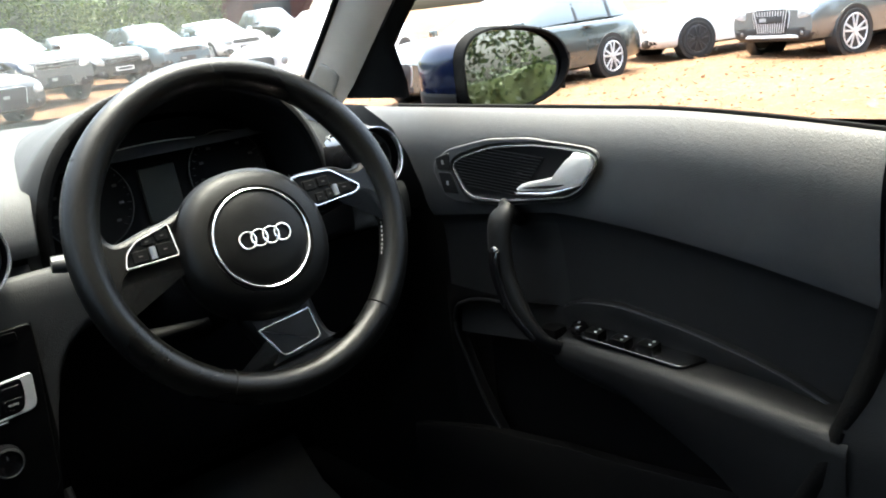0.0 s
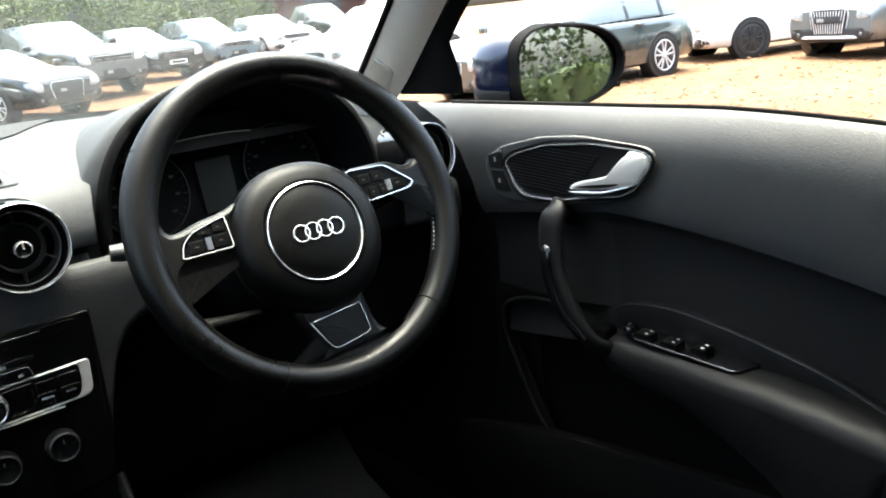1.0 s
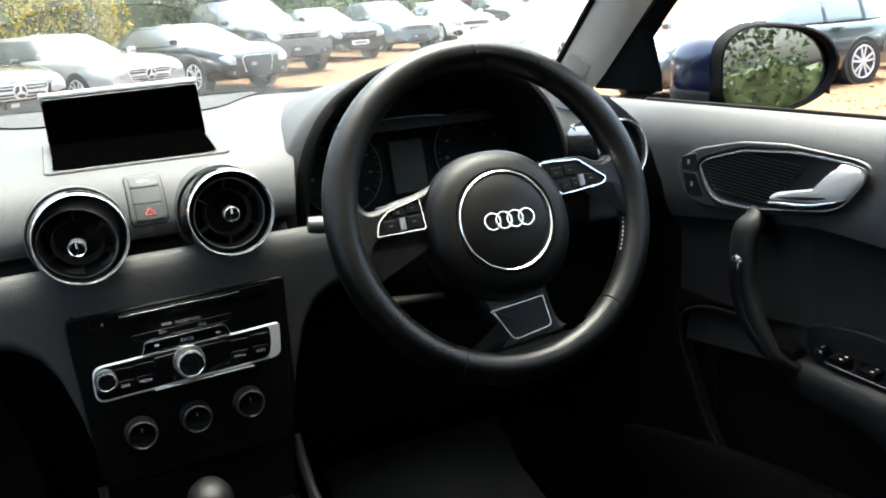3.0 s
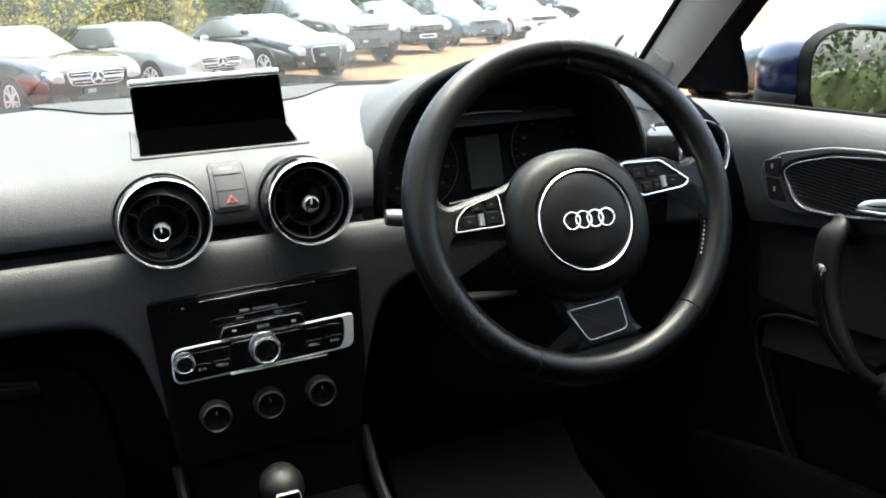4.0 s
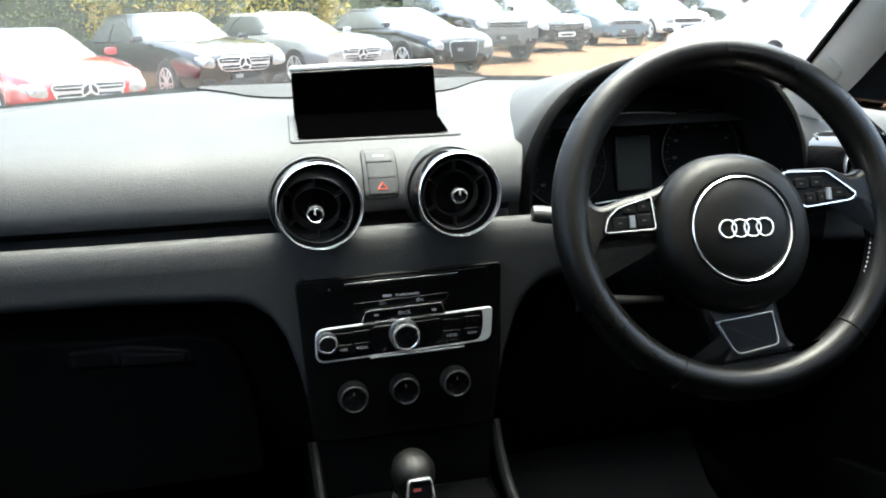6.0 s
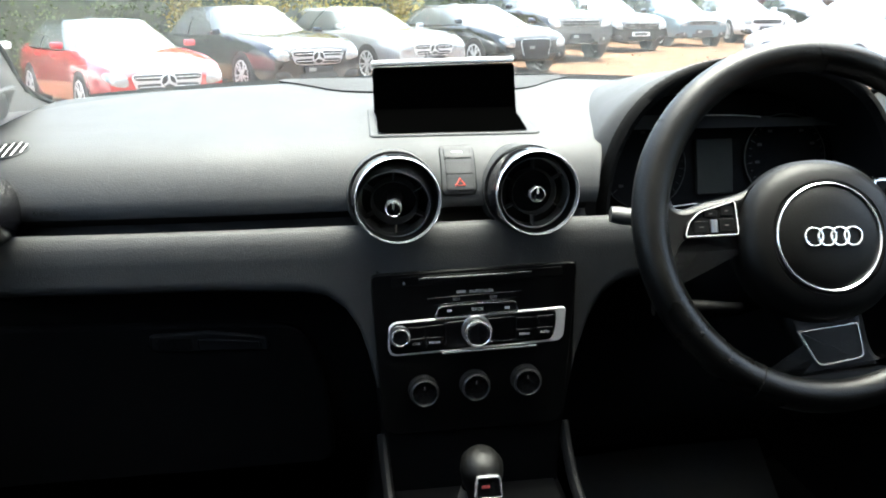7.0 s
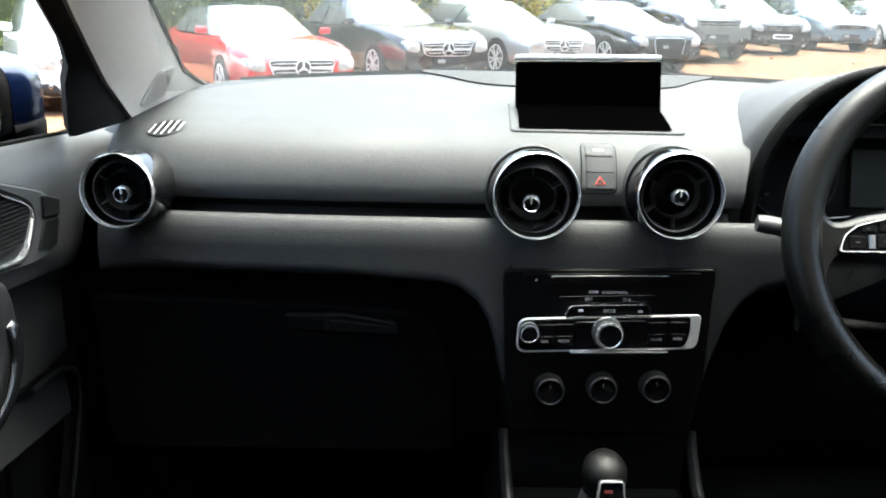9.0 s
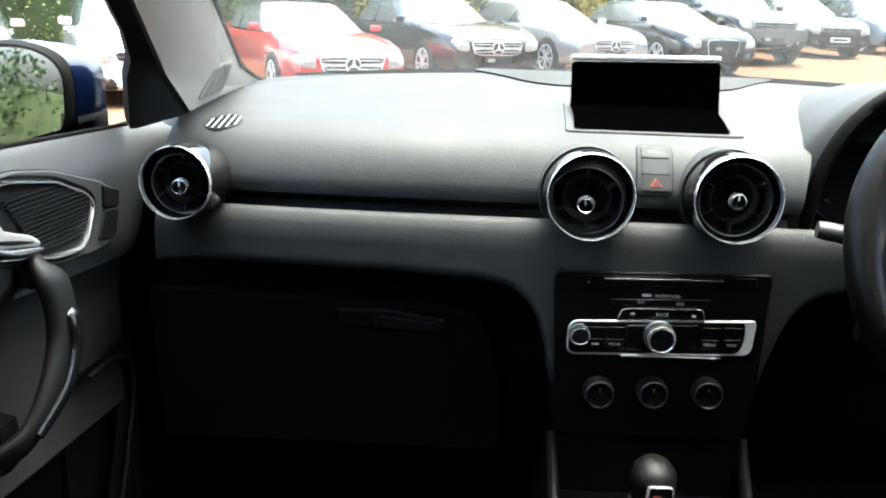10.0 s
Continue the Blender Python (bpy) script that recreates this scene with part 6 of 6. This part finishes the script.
# ---- parked cars ----
M_TYRE = material("tyre", (0.014, 0.014, 0.014), 0.85, grain=0.4, grain_scale=120)
M_RIM = material("alloy", (0.62, 0.63, 0.64), 0.35, metal=0.45)
M_DARKRIM = material("dark_alloy", (0.06, 0.06, 0.065), 0.35, metal=0.7)
# car windows: opaque and pale, the sky's reflection partly put into their colour
M_SIDEGLASS = material("side_glass", (0.10, 0.115, 0.12), 0.05, metal=0.15, spec=0.8, vary=0.05, rough_vary=0.02, coat=0.6)
M_CARGLASS = material("car_glass", (0.20, 0.23, 0.25), 0.05, metal=0.2, spec=0.8, vary=0.05, rough_vary=0.02, coat=0.4)
M_LAMP = material("lamp_glass", (0.42, 0.44, 0.45), 0.12, metal=0.4, coat=0.8, vary=0.5, vary_scale=14)
M_GRILLE = material("grille_black", (0.012, 0.012, 0.013), 0.5)
M_PLATE = material("number_plate", (0.75, 0.75, 0.72), 0.5)
M_DEALER = material("dealer_plate", (0.018, 0.018, 0.02), 0.5)
M_BAR = material("plate_bar", (0.05, 0.05, 0.05), 0.6)


def paint(name, color, metal=0.3):
    return material(name, color, 0.2, metal=metal, coat=1.0, spec=0.7, vary=0.04, vary_scale=2.0, rough_vary=0.03)


PAINT = {
    "red": paint("red_paint", (0.42, 0.012, 0.02), 0.05), "navy": paint("navy_paint", (0.006, 0.008, 0.014), 0.1), "silver": paint("silver_paint", (0.52, 0.54, 0.55), 0.5),
    "black": paint("black_paint", (0.008, 0.012, 0.015)), "charcoal": paint("charcoal_paint", (0.016, 0.018, 0.021), 0.2), "paleblue": paint("pale_blue_paint", (0.22, 0.30, 0.36), 0.5),
    "white": paint("white_paint", (0.75, 0.76, 0.77), 0.0), "green": paint("grey_green_paint", (0.055, 0.064, 0.061), 0.2), "grey": paint("grey_paint", (0.17, 0.178, 0.176), 0.4),
}


def lerp_keys(keys, v):
    for (a, fa), (b, fb) in zip(keys, keys[1:]):
        if v <= b:
            f = min(1, max(0, (v - a) / (b - a)))
            f = f * f * (3 - 2 * f)
            return fa + (fb - fa) * f
    return keys[-1][1]


def parked_car(label, color, x, y, heading, L=4.6, W=1.8, H=1.43, hood=0.96, belt=0.95, base=2.75, wr=0.325, plate_mat=None, screen=(1.02, 0.05), tail=(-1.4, -2.05), grille="bars", rim=None, roof=None, estate=False, low=0.2, over=0.88):
    """heading: degrees by which the nose is turned from -y towards +x. screen and tail: y of the glass at its base and at the roof."""
    m = pose(x, y, slope(x, y) - 0.005, 0, 0, 180 + heading)
    ob = thing("parked_car", label, "car", m, "parked cars")
    mat, hw, hl = PAINT[color], W / 2, L / 2

    def add(name, bm, mt, parent=ob, label="", **kw):
        for v in bm.verts:
            v.co = m @ v.co
        return part(name, bm, mt, parent, label, **kw)
    top = [(-hl, belt - 0.25), (-hl + 0.12, belt - 0.02), (tail[1], belt + 0.03), (tail[0], belt), (screen[0], hood), (hl - 0.75, hood - 0.05), (hl - 0.3, hood - 0.12), (hl - 0.1, hood - 0.175), (hl - 0.03, hood - 0.22), (hl, hood - 0.32)]
    if estate:
        top[1], top[2] = (-hl + 0.1, belt), (tail[1], belt)
    rows = []
    stations = [-hl, -hl + 0.04, -hl + 0.12, -hl + 0.25, -hl + 0.5] + [-hl + 0.5 + (L - 1.25) * k / 12 for k in range(1, 13)] + [hl - 0.6, hl - 0.45, hl - 0.3, hl - 0.2, hl - 0.12, hl - 0.05, hl]
    for s in stations:
        zt = lerp_keys(top, s)
        e = max(0.0, (abs(s) - (hl - 0.75)) / 0.75)
        w = hw * (1 - 0.15 * e ** 2.6)
        zb = low + 0.04 * e + 0.05 * (e > 0.97)
        hgt = zt - zb
        half = [(0, zb), (w * 0.82, zb), (w * 0.955, zb + 0.05), (w * 0.99, zb + 0.28 * hgt), (w, zb + 0.48 * hgt), (w * 0.992, zb + 0.66 * hgt), (w * 0.972, zb + 0.82 * hgt), (w * 0.935, zb + 0.93 * hgt), (w * 0.86, zt - 0.005), (w * 0.6, zt + 0.014), (w * 0.3, zt + 0.024), (0, zt + 0.027)]
        rows.append([(a, s, b) for a, b in half] + [(-a, s, b) for a, b in reversed(half[1:-1])])
    bm = loft(rows, closed=True, caps=True)
    bmesh.ops.recalc_face_normals(bm, faces=bm.faces)
    tree_ = BVHTree.FromBMesh(bm)
    add("body", bm, mat, angle=55)

    def patch(name, corners, way, mt, parent=ob, lift_=0.006, n=8, label="", round_=4.0, edge=0.2):
        """A panel laid on the body, seen along way ('y' front, 'r' rear, 'x'/'-x' sides); corners in that view."""
        rws = []
        for i in range(n + 1):
            row = []
            for j in range(n + 1):
                u, v = 2 * i / n - 1, 2 * j / n - 1
                k_ = max(abs(u), abs(v))
                if k_ > 0:
                    q = (abs(u) ** round_ + abs(v) ** round_) ** (1 / round_)
                    u, v = u * k_ / q, v * k_ / q
                u, v = (u + 1) / 2, (v + 1) / 2
                a = [corners[0][t] * (1 - u) * (1 - v) + corners[1][t] * u * (1 - v) + corners[2][t] * u * v + corners[3][t] * (1 - u) * v for t in (0, 1)]
                if way in ("y", "r"):
                    sg = 1 if way == "y" else -1
                    hit = tree_.ray_cast(Vector((a[0], 4 * sg, a[1])), Vector((0, -sg, 0)))
                else:
                    sg = 1 if way == "x" else -1
                    hit = tree_.ray_cast(Vector((3 * sg, a[0], a[1])), Vector((-sg, 0, 0)))
                p = hit[0] + hit[1] * (lift_ if k_ < 0.99 else lift_ * edge) if hit[0] else Vector((a[0], hl, a[1]))
                row.append(p)
            rws.append(row)
        return add(name, loft(rws), mt, parent, label, angle=60)
    # cabin: rings from belt to roof
    wb_, wt_ = hw * 0.92, hw * 0.68
    N = 48
    rings = []
    hs = [0, 0.12, 0.3, 0.5, 0.7, 0.86, 0.95, 1.0]
    for h in hs:
        bow = math.sin(h * math.pi / 2)
        yf, yr = screen[0] + (screen[1] - screen[0]) * h, tail[1] + (tail[0] - tail[1]) * h
        ww = wb_ + (wt_ - wb_) * h ** 1.25
        zz = belt - 0.01 + (H - 0.05 - belt) * h + 0.012 * bow
        yc, yl = (yf + yr) / 2, (yf - yr) / 2
        ring = []
        for k in range(N):
            a = 2 * math.pi * (k + 0.5) / N
            c, s = math.cos(a), math.sin(a)
            ex = 0.36
            px, py = math.copysign(abs(c) ** ex, c), math.copysign(abs(s) ** ex, s)
            ring.append((ww * px * (1 - 0.03 * abs(py) ** 4), yc + yl * py + 0.10 * (1 - px * px) * (1 if py > 0 else -0.4), zz + 0.02 * (1 - px * px) * h))
        rings.append(ring)

    def where(k):
        a = 2 * math.pi * (k + 1) / N
        c, s = abs(math.cos(a)), math.sin(a)
        ang = math.degrees(math.atan2(abs(s), c))
        if ang > 52:
            return "front" if s > 0 else "rear"
        if ang < 38:
            return "right" if math.cos(a) > 0 else "left"
        return "post"
    cells = {"front": bmesh.new(), "rear": bmesh.new(), "right": bmesh.new(), "left": bmesh.new(), "post": bmesh.new()}
    for i in range(len(hs) - 1):
        for k in range(N):
            j = (k + 1) % N
            key = where(k) if i < 5 else "post"
            b_ = cells[key]
            b_.faces.new([b_.verts.new(rings[i][k]), b_.verts.new(rings[i][j]), b_.verts.new(rings[i + 1][j]), b_.verts.new(rings[i + 1][k])])
    rmat = PAINT[roof] if roof else mat
    for key, nm in (("front", "windscreen"), ("rear", "rear_window"), ("right", "side_window"), ("left", "side_window")):
        bmesh.ops.remove_doubles(cells[key], verts=cells[key].verts, dist=1e-5)
        add(nm, cells[key], M_CARGLASS if key == "front" else M_SIDEGLASS, angle=60)
    b_ = cells["post"]
    crown = []
    for f in (1.0, 0.8, 0.5, 0.2, 0.01):
        cy = (screen[1] + tail[0]) / 2
        crown.append([(q[0] * f, cy + (q[1] - cy) * f, q[2] + 0.035 * (1 - f * f)) for q in rings[-1]])
    loft(crown, closed=True, bm=b_)
    bmesh.ops.remove_doubles(b_, verts=b_.verts, dist=1e-5)
    add("roof", b_, rmat, angle=60)
    for sg in (-1, 1):
        # door posts and handles
        for yy in ((screen[1] + tail[0]) / 2 - 0.05,) if not estate else ((screen[1] + tail[0]) / 2 + 0.25, tail[0] + 0.4):
            pw = loft([[(sg * (wb_ + (wt_ - wb_) * h ** 1.25 + 0.004), yy + d - 0.03 * h, belt - 0.01 + (H - 0.05 - belt) * h) for d in (-0.035, 0.035)] for h in (0.0, 0.3, 0.6, 0.88)])
            add("door_post", pw, M_GRILLE)
        for yy in (0.1, -0.85):
            add("door_handle", box((sg * (hw * 0.985), yy, belt - 0.1), (0.04, 0.2, 0.03), 0.01), mat)
        add("wing_mirror", box((sg * (hw + 0.06), screen[0] - 0.28, belt + 0.06), (0.18, 0.09, 0.105), 0.042), mat)
        # wheels
        for yy in (hl - over, hl - over - base):
            arch_ = revolve([(0.0, 0.0), (wr * 1.14, 0.0), (wr * 1.16, -0.01), (wr * 1.16, -0.22)], 36, Matrix.Translation((sg * (hw + 0.001), yy, wr)) @ pose(0, 0, 0, 0, 90 * sg, 0))
            add("wheel_arch", arch_, M_GRILLE)
            mw = Matrix.Translation((sg * (hw + 0.007), yy, wr)) @ pose(0, 0, 0, 0, 90 * sg, 0)
            wh = add("wheel", revolve([(wr * 0.745, -0.05), (wr * 0.745, 0.0), (wr * 0.80, 0.008), (wr * 0.92, 0.004), (wr * 0.985, -0.02), (wr, -0.05), (wr, -0.2)], 36, mw), M_TYRE, label="black tyre")
            rm = rim or M_RIM
            add("rim", revolve([(wr * 0.75, -0.004), (wr * 0.72, 0.006), (wr * 0.69, -0.004), (wr * 0.67, -0.06), (0, -0.07)], 36, mw), M_GRILLE, wh)
            add("rim_edge", revolve(torus_profile(wr * 0.72, 0.013, 8), 36, mw), rm, wh)
            for k in range(10):
                add("spoke", box((wr * 0.38, 0, -0.004), (wr * 0.68, wr * 0.10, 0.02), 0.008, mw @ pose(0, 0, 0, 0, 0, 72 * (k // 2) + (13 if k % 2 else -13))), rm, wh)
            add("hub_cap", revolve([(wr * 0.17, -0.01), (wr * 0.15, 0.012), (0, 0.016)], 20, mw), rm, wh)
    # nose
    zg = hood - 0.46
    if grille == "bars":
        g = patch("grille_frame", [(-0.42, zg - 0.045), (0.42, zg - 0.045), (0.50, zg + 0.195), (-0.50, zg + 0.195)], "y", M_RIM, lift_=0.012, round_=5)
        for z0, z1, w0, w1 in ((zg - 0.022, zg + 0.055, 0.395, 0.425), (zg + 0.095, zg + 0.172, 0.44, 0.465)):
            patch("slot", [(-w0, z0), (w0, z0), (w1, z1), (-w1, z1)], "y", M_GRILLE, g, 0.019, round_=6, edge=0.75)
            zm = (z0 + z1) / 2
            patch("slat", [(-w0, zm - 0.006), (w0, zm - 0.006), (w0, zm + 0.006), (-w0, zm + 0.006)], "y", M_RIM, g, 0.025, n=6, round_=20, edge=0.9)
        patch("emblem", [(-0.115, zg - 0.04), (0.115, zg - 0.04), (0.115, zg + 0.19), (-0.115, zg + 0.19)], "y", M_RIM, g, 0.034, n=8, round_=2.0, edge=0.8)
        patch("emblem_field", [(-0.092, zg - 0.017), (0.092, zg - 0.017), (0.092, zg + 0.167), (-0.092, zg + 0.167)], "y", M_GRILLE, g, 0.039, n=8, round_=2.0, edge=0.9)
        for a in (90, 210, 330):
            ca, sa = math.cos(radians(a)), math.sin(radians(a))
            px, pz = -sa * 0.026, ca * 0.026
            patch("emblem_ray", [(px, zg + 0.075 + pz), (-px, zg + 0.075 - pz), (ca * 0.095 - px * 0.3, zg + 0.075 + sa * 0.095 - pz * 0.3), (ca * 0.095 + px * 0.3, zg + 0.075 + sa * 0.095 + pz * 0.3)], "y", M_RIM, g, 0.046, n=2, round_=20, edge=1.0)
    elif grille == "dark":
        g = patch("grille_frame", [(-0.46, zg + 0.05), (0.46, zg + 0.05), (0.50, zg + 0.185), (-0.50, zg + 0.185)], "y", M_DIMRING, lift_=0.008, round_=5)
        for z0, z1 in ((zg + 0.063, zg + 0.105), (zg + 0.122, zg + 0.168)):
            patch("slot", [(-0.45, z0), (0.45, z0), (0.47, z1), (-0.47, z1)], "y", M_GRILLE, g, 0.014, round_=6, edge=0.8)
    else:
        g = patch("grille_frame", [(-0.32, low + 0.12), (0.32, low + 0.12), (0.40, zg + 0.19), (-0.40, zg + 0.19)], "y", M_RIM, lift_=0.008, round_=6)
        patch("grille", [(-0.302, low + 0.13), (0.302, low + 0.13), (0.38, zg + 0.175), (-0.38, zg + 0.175)], "y", M_GRILLE, g, 0.013, round_=6, edge=0.8)
        if grille == "upright":
            for k in range(13):
                xx = -0.30 + 0.05 * k
                patch("slat", [(xx * 0.85 - 0.009, low + 0.17), (xx * 0.85 + 0.009, low + 0.17), (xx * 1.1 + 0.009, zg + 0.155), (xx * 1.1 - 0.009, zg + 0.155)], "y", M_RIM, g, 0.024, n=3, round_=20, edge=0.9)
    for sg in (-1, 1):
        c = [(sg * 0.51, zg + 0.01), (sg * 0.77, zg + 0.05), (sg * 0.83, zg + 0.225), (sg * 0.53, zg + 0.175)]
        patch("headlight", c, "y", M_LAMP, lift_=0.01, round_=3, label="clear headlight")
        patch("intake", [(sg * 0.44, low + 0.03), (sg * 0.80, low + 0.06), (sg * 0.80, low + 0.20), (sg * 0.54, low + 0.215)], "y", M_GRILLE, lift_=0.006, round_=3)
        if grille != "bars":
            patch("fog_light", [(sg * 0.57, low + 0.13), (sg * 0.64, low + 0.13), (sg * 0.64, low + 0.20), (sg * 0.57, low + 0.20)], "y", M_DIMRING, lift_=0.016, round_=2, n=6)
        patch("tail_light", [(sg * 0.45, belt - 0.28), (sg * 0.74, belt - 0.28), (sg * 0.74, belt - 0.12), (sg * 0.45, belt - 0.12)], "r", M_RED, lift_=0.01, round_=3)
    if grille == "upright":
        patch("cladding", [(-0.80, low + 0.03), (0.80, low + 0.03), (0.82, low + 0.25), (-0.82, low + 0.25)], "y", M_GRILLE, lift_=0.009, n=10, round_=8, label="black lower cladding")
        patch("skid_strip", [(-0.62, low + 0.09), (0.62, low + 0.09), (0.52, low + 0.145), (-0.52, low + 0.145)], "y", M_RIM, lift_=0.02, n=8, round_=8, label="silver skid strip")
    patch("lower_intake", [(-0.34, low + 0.07), (0.34, low + 0.07), (0.36, low + 0.17), (-0.36, low + 0.17)], "y", M_GRILLE, lift_=0.011, round_=5)
    zp = low + 0.225 if grille in ("bars", "dark") else zg + 0.02
    pl = patch("number_plate", [(-0.26, zp - 0.055), (0.26, zp - 0.055), (0.26, zp + 0.055), (-0.26, zp + 0.055)], "y", plate_mat or M_DEALER, lift_=0.04, n=4, round_=20, edge=0.9)
    patch("plate_bar", [(-0.2 if plate_mat else 0.06, zp - 0.03), (0.2, zp - 0.03), (0.2, zp + 0.03), (-0.2 if plate_mat else 0.06, zp + 0.03)], "y", M_BAR if plate_mat else M_GREYPRINT, pl, 0.046, n=4, round_=20, edge=0.95)
    return ob


def by_wheel(px, py, heading, L, W, left_side=True, over=0.88):
    """The car's middle, from the place of one front wheel (the nose turned by heading)."""
    h = radians(heading)
    fwd, right = Vector((math.sin(h), -math.cos(h))), Vector((-math.cos(h), -math.sin(h)))
    p = Vector((px, py)) - right * (W / 2) * (1 if left_side else -1) - fwd * (L / 2 - over)
    return p.x, p.y


cars = [
    ("shiny red coupe with a black roof and silver grille", "red", (-3.1, 12.6, True), 28, dict(L=4.7, W=1.8, H=1.39, hood=0.95, roof="black")),
    ("dark navy saloon with a wide silver grille", "navy", (-1.1, 15.0, True), 29, dict(L=4.87, W=1.86, H=1.47, hood=1.0)),
    ("pale silver four-door coupe with a star grille", "silver", (1.12, 17.2, True), 30, dict(L=4.93, W=1.88, H=1.41, hood=0.97)),
    ("black hatchback with a deep chrome-framed grille", "black", (3.35, 17.9, True), 24, dict(L=4.2, W=1.8, H=1.38, hood=0.95, grille="frame")),
    ("large dark blue-grey off-roader", "charcoal", (6.98, 20.9, False), 12, dict(L=4.8, W=1.95, H=1.74, hood=1.14, belt=1.12, wr=0.37, grille="dark", low=0.28, tail=(-1.9, -2.2))),
    ("dark saloon with a white number plate", "charcoal", (9.45, 23.5, False), 9, dict(plate_mat=M_PLATE, L=4.6, W=1.82, H=1.43, hood=0.98, grille="dark")),
    ("pale blue family car", "paleblue", (12.4, 25.9, False), 5, dict(L=4.4, W=1.8, H=1.55, hood=1.02, belt=1.0, grille="dark")),
    ("white saloon with twin grilles", "white", (15.4, 27.4, False), -2, dict(L=4.5, W=1.8, H=1.42, hood=0.97, grille="dark")),
    ("dark off-roader at the far end of the row", "charcoal", (20.8, 32.6, False), -5, dict(L=4.8, W=1.9, H=1.75, hood=1.12, belt=1.1, wr=0.37, grille="dark", low=0.28)),
    ("grey-silver off-roader with an upright slatted grille", "grey", (13.68, 6.26, False), -104, dict(L=4.6, W=1.86, over=0.76, H=1.65, hood=1.08, belt=1.05, wr=0.36, grille="upright", low=0.26, tail=(-1.8, -2.15))),
    ("white sports saloon with dark alloy wheels", "white", (13.75, 9.07, False), -114.0, dict(L=4.6, W=1.82, H=1.42, hood=0.95, grille="frame", rim=M_DARKRIM)),
]
for lab, col, (wx, wy, ls), hd, kw in cars:
    cx_, cy_ = by_wheel(wx, wy, hd, kw["L"], kw["W"], ls, kw["over"] if "over" in kw else 0.88)
    parked_car(lab, col, cx_, cy_, hd, **kw)
parked_car("white hatchback beside the red coupe", "white", -5.3, 13.2, 28, L=4.4, W=1.8, H=1.5, hood=1.0, belt=0.98, grille="dark")
parked_car("silver estate car beside the hedge", "silver", -7.6, 12.2, 28, L=4.6, W=1.8, H=1.46, hood=0.97, estate=True, tail=(-1.85, -2.2), grille="frame")
# the estate stands side-on, its tail towards the open yard
parked_car("dark grey-green estate car with silver alloy wheels", "green", 10.05, 10.05, -91, L=4.6, W=1.83, H=1.45, hood=0.97, base=2.8, estate=True, tail=(-1.85, -2.25), grille="frame")
parked_car("white hatchback close beyond the windscreen pillar", "white", 10.0, 15.1, -70, L=4.3, W=1.8, H=1.48, hood=1.0, grille="frame")


def barn():
    ob = thing("barn", "dark red-brown boarded barn at the far side of the yard", "building", (33, 56, GROUND))
    m = pose(33, 56, GROUND, 0, 0, -30)
    bm = box((0, 0, 2.2), (16, 8, 4.5), 0, m)
    wall_mat = material("brown_boards", (0.07, 0.032, 0.024), 0.9, vary=0.3, vary_scale=1.0, stretch=(6, 6, 0.4))
    part("wall", bm, wall_mat, ob, "red-brown boarded wall", smooth=False)
    bm = loft([[m @ Vector((x, y, z)) for x in (-8.4, 8.4)] for y, z in ((-4.4, 4.2), (0, 6.6), (4.4, 4.2))])
    part("roof", bm, material("roof_tile", (0.09, 0.06, 0.05), 0.9, vary=0.3, vary_scale=2.0), ob, "dark tiled roof", smooth=False)
    for x in (-4.5, 0, 4.5):
        part("door", box((x, -4.03, 1.4), (2.4, 0.08, 2.8), 0.02, m), M_GRILLE, ob, "dark barn door")
    for k in range(30):
        part("board", box((-7.75 + 0.53 * k, -4.02, 3.5), (0.46, 0.05, 1.3), 0, m), wall_mat, ob, smooth=False)


barn()
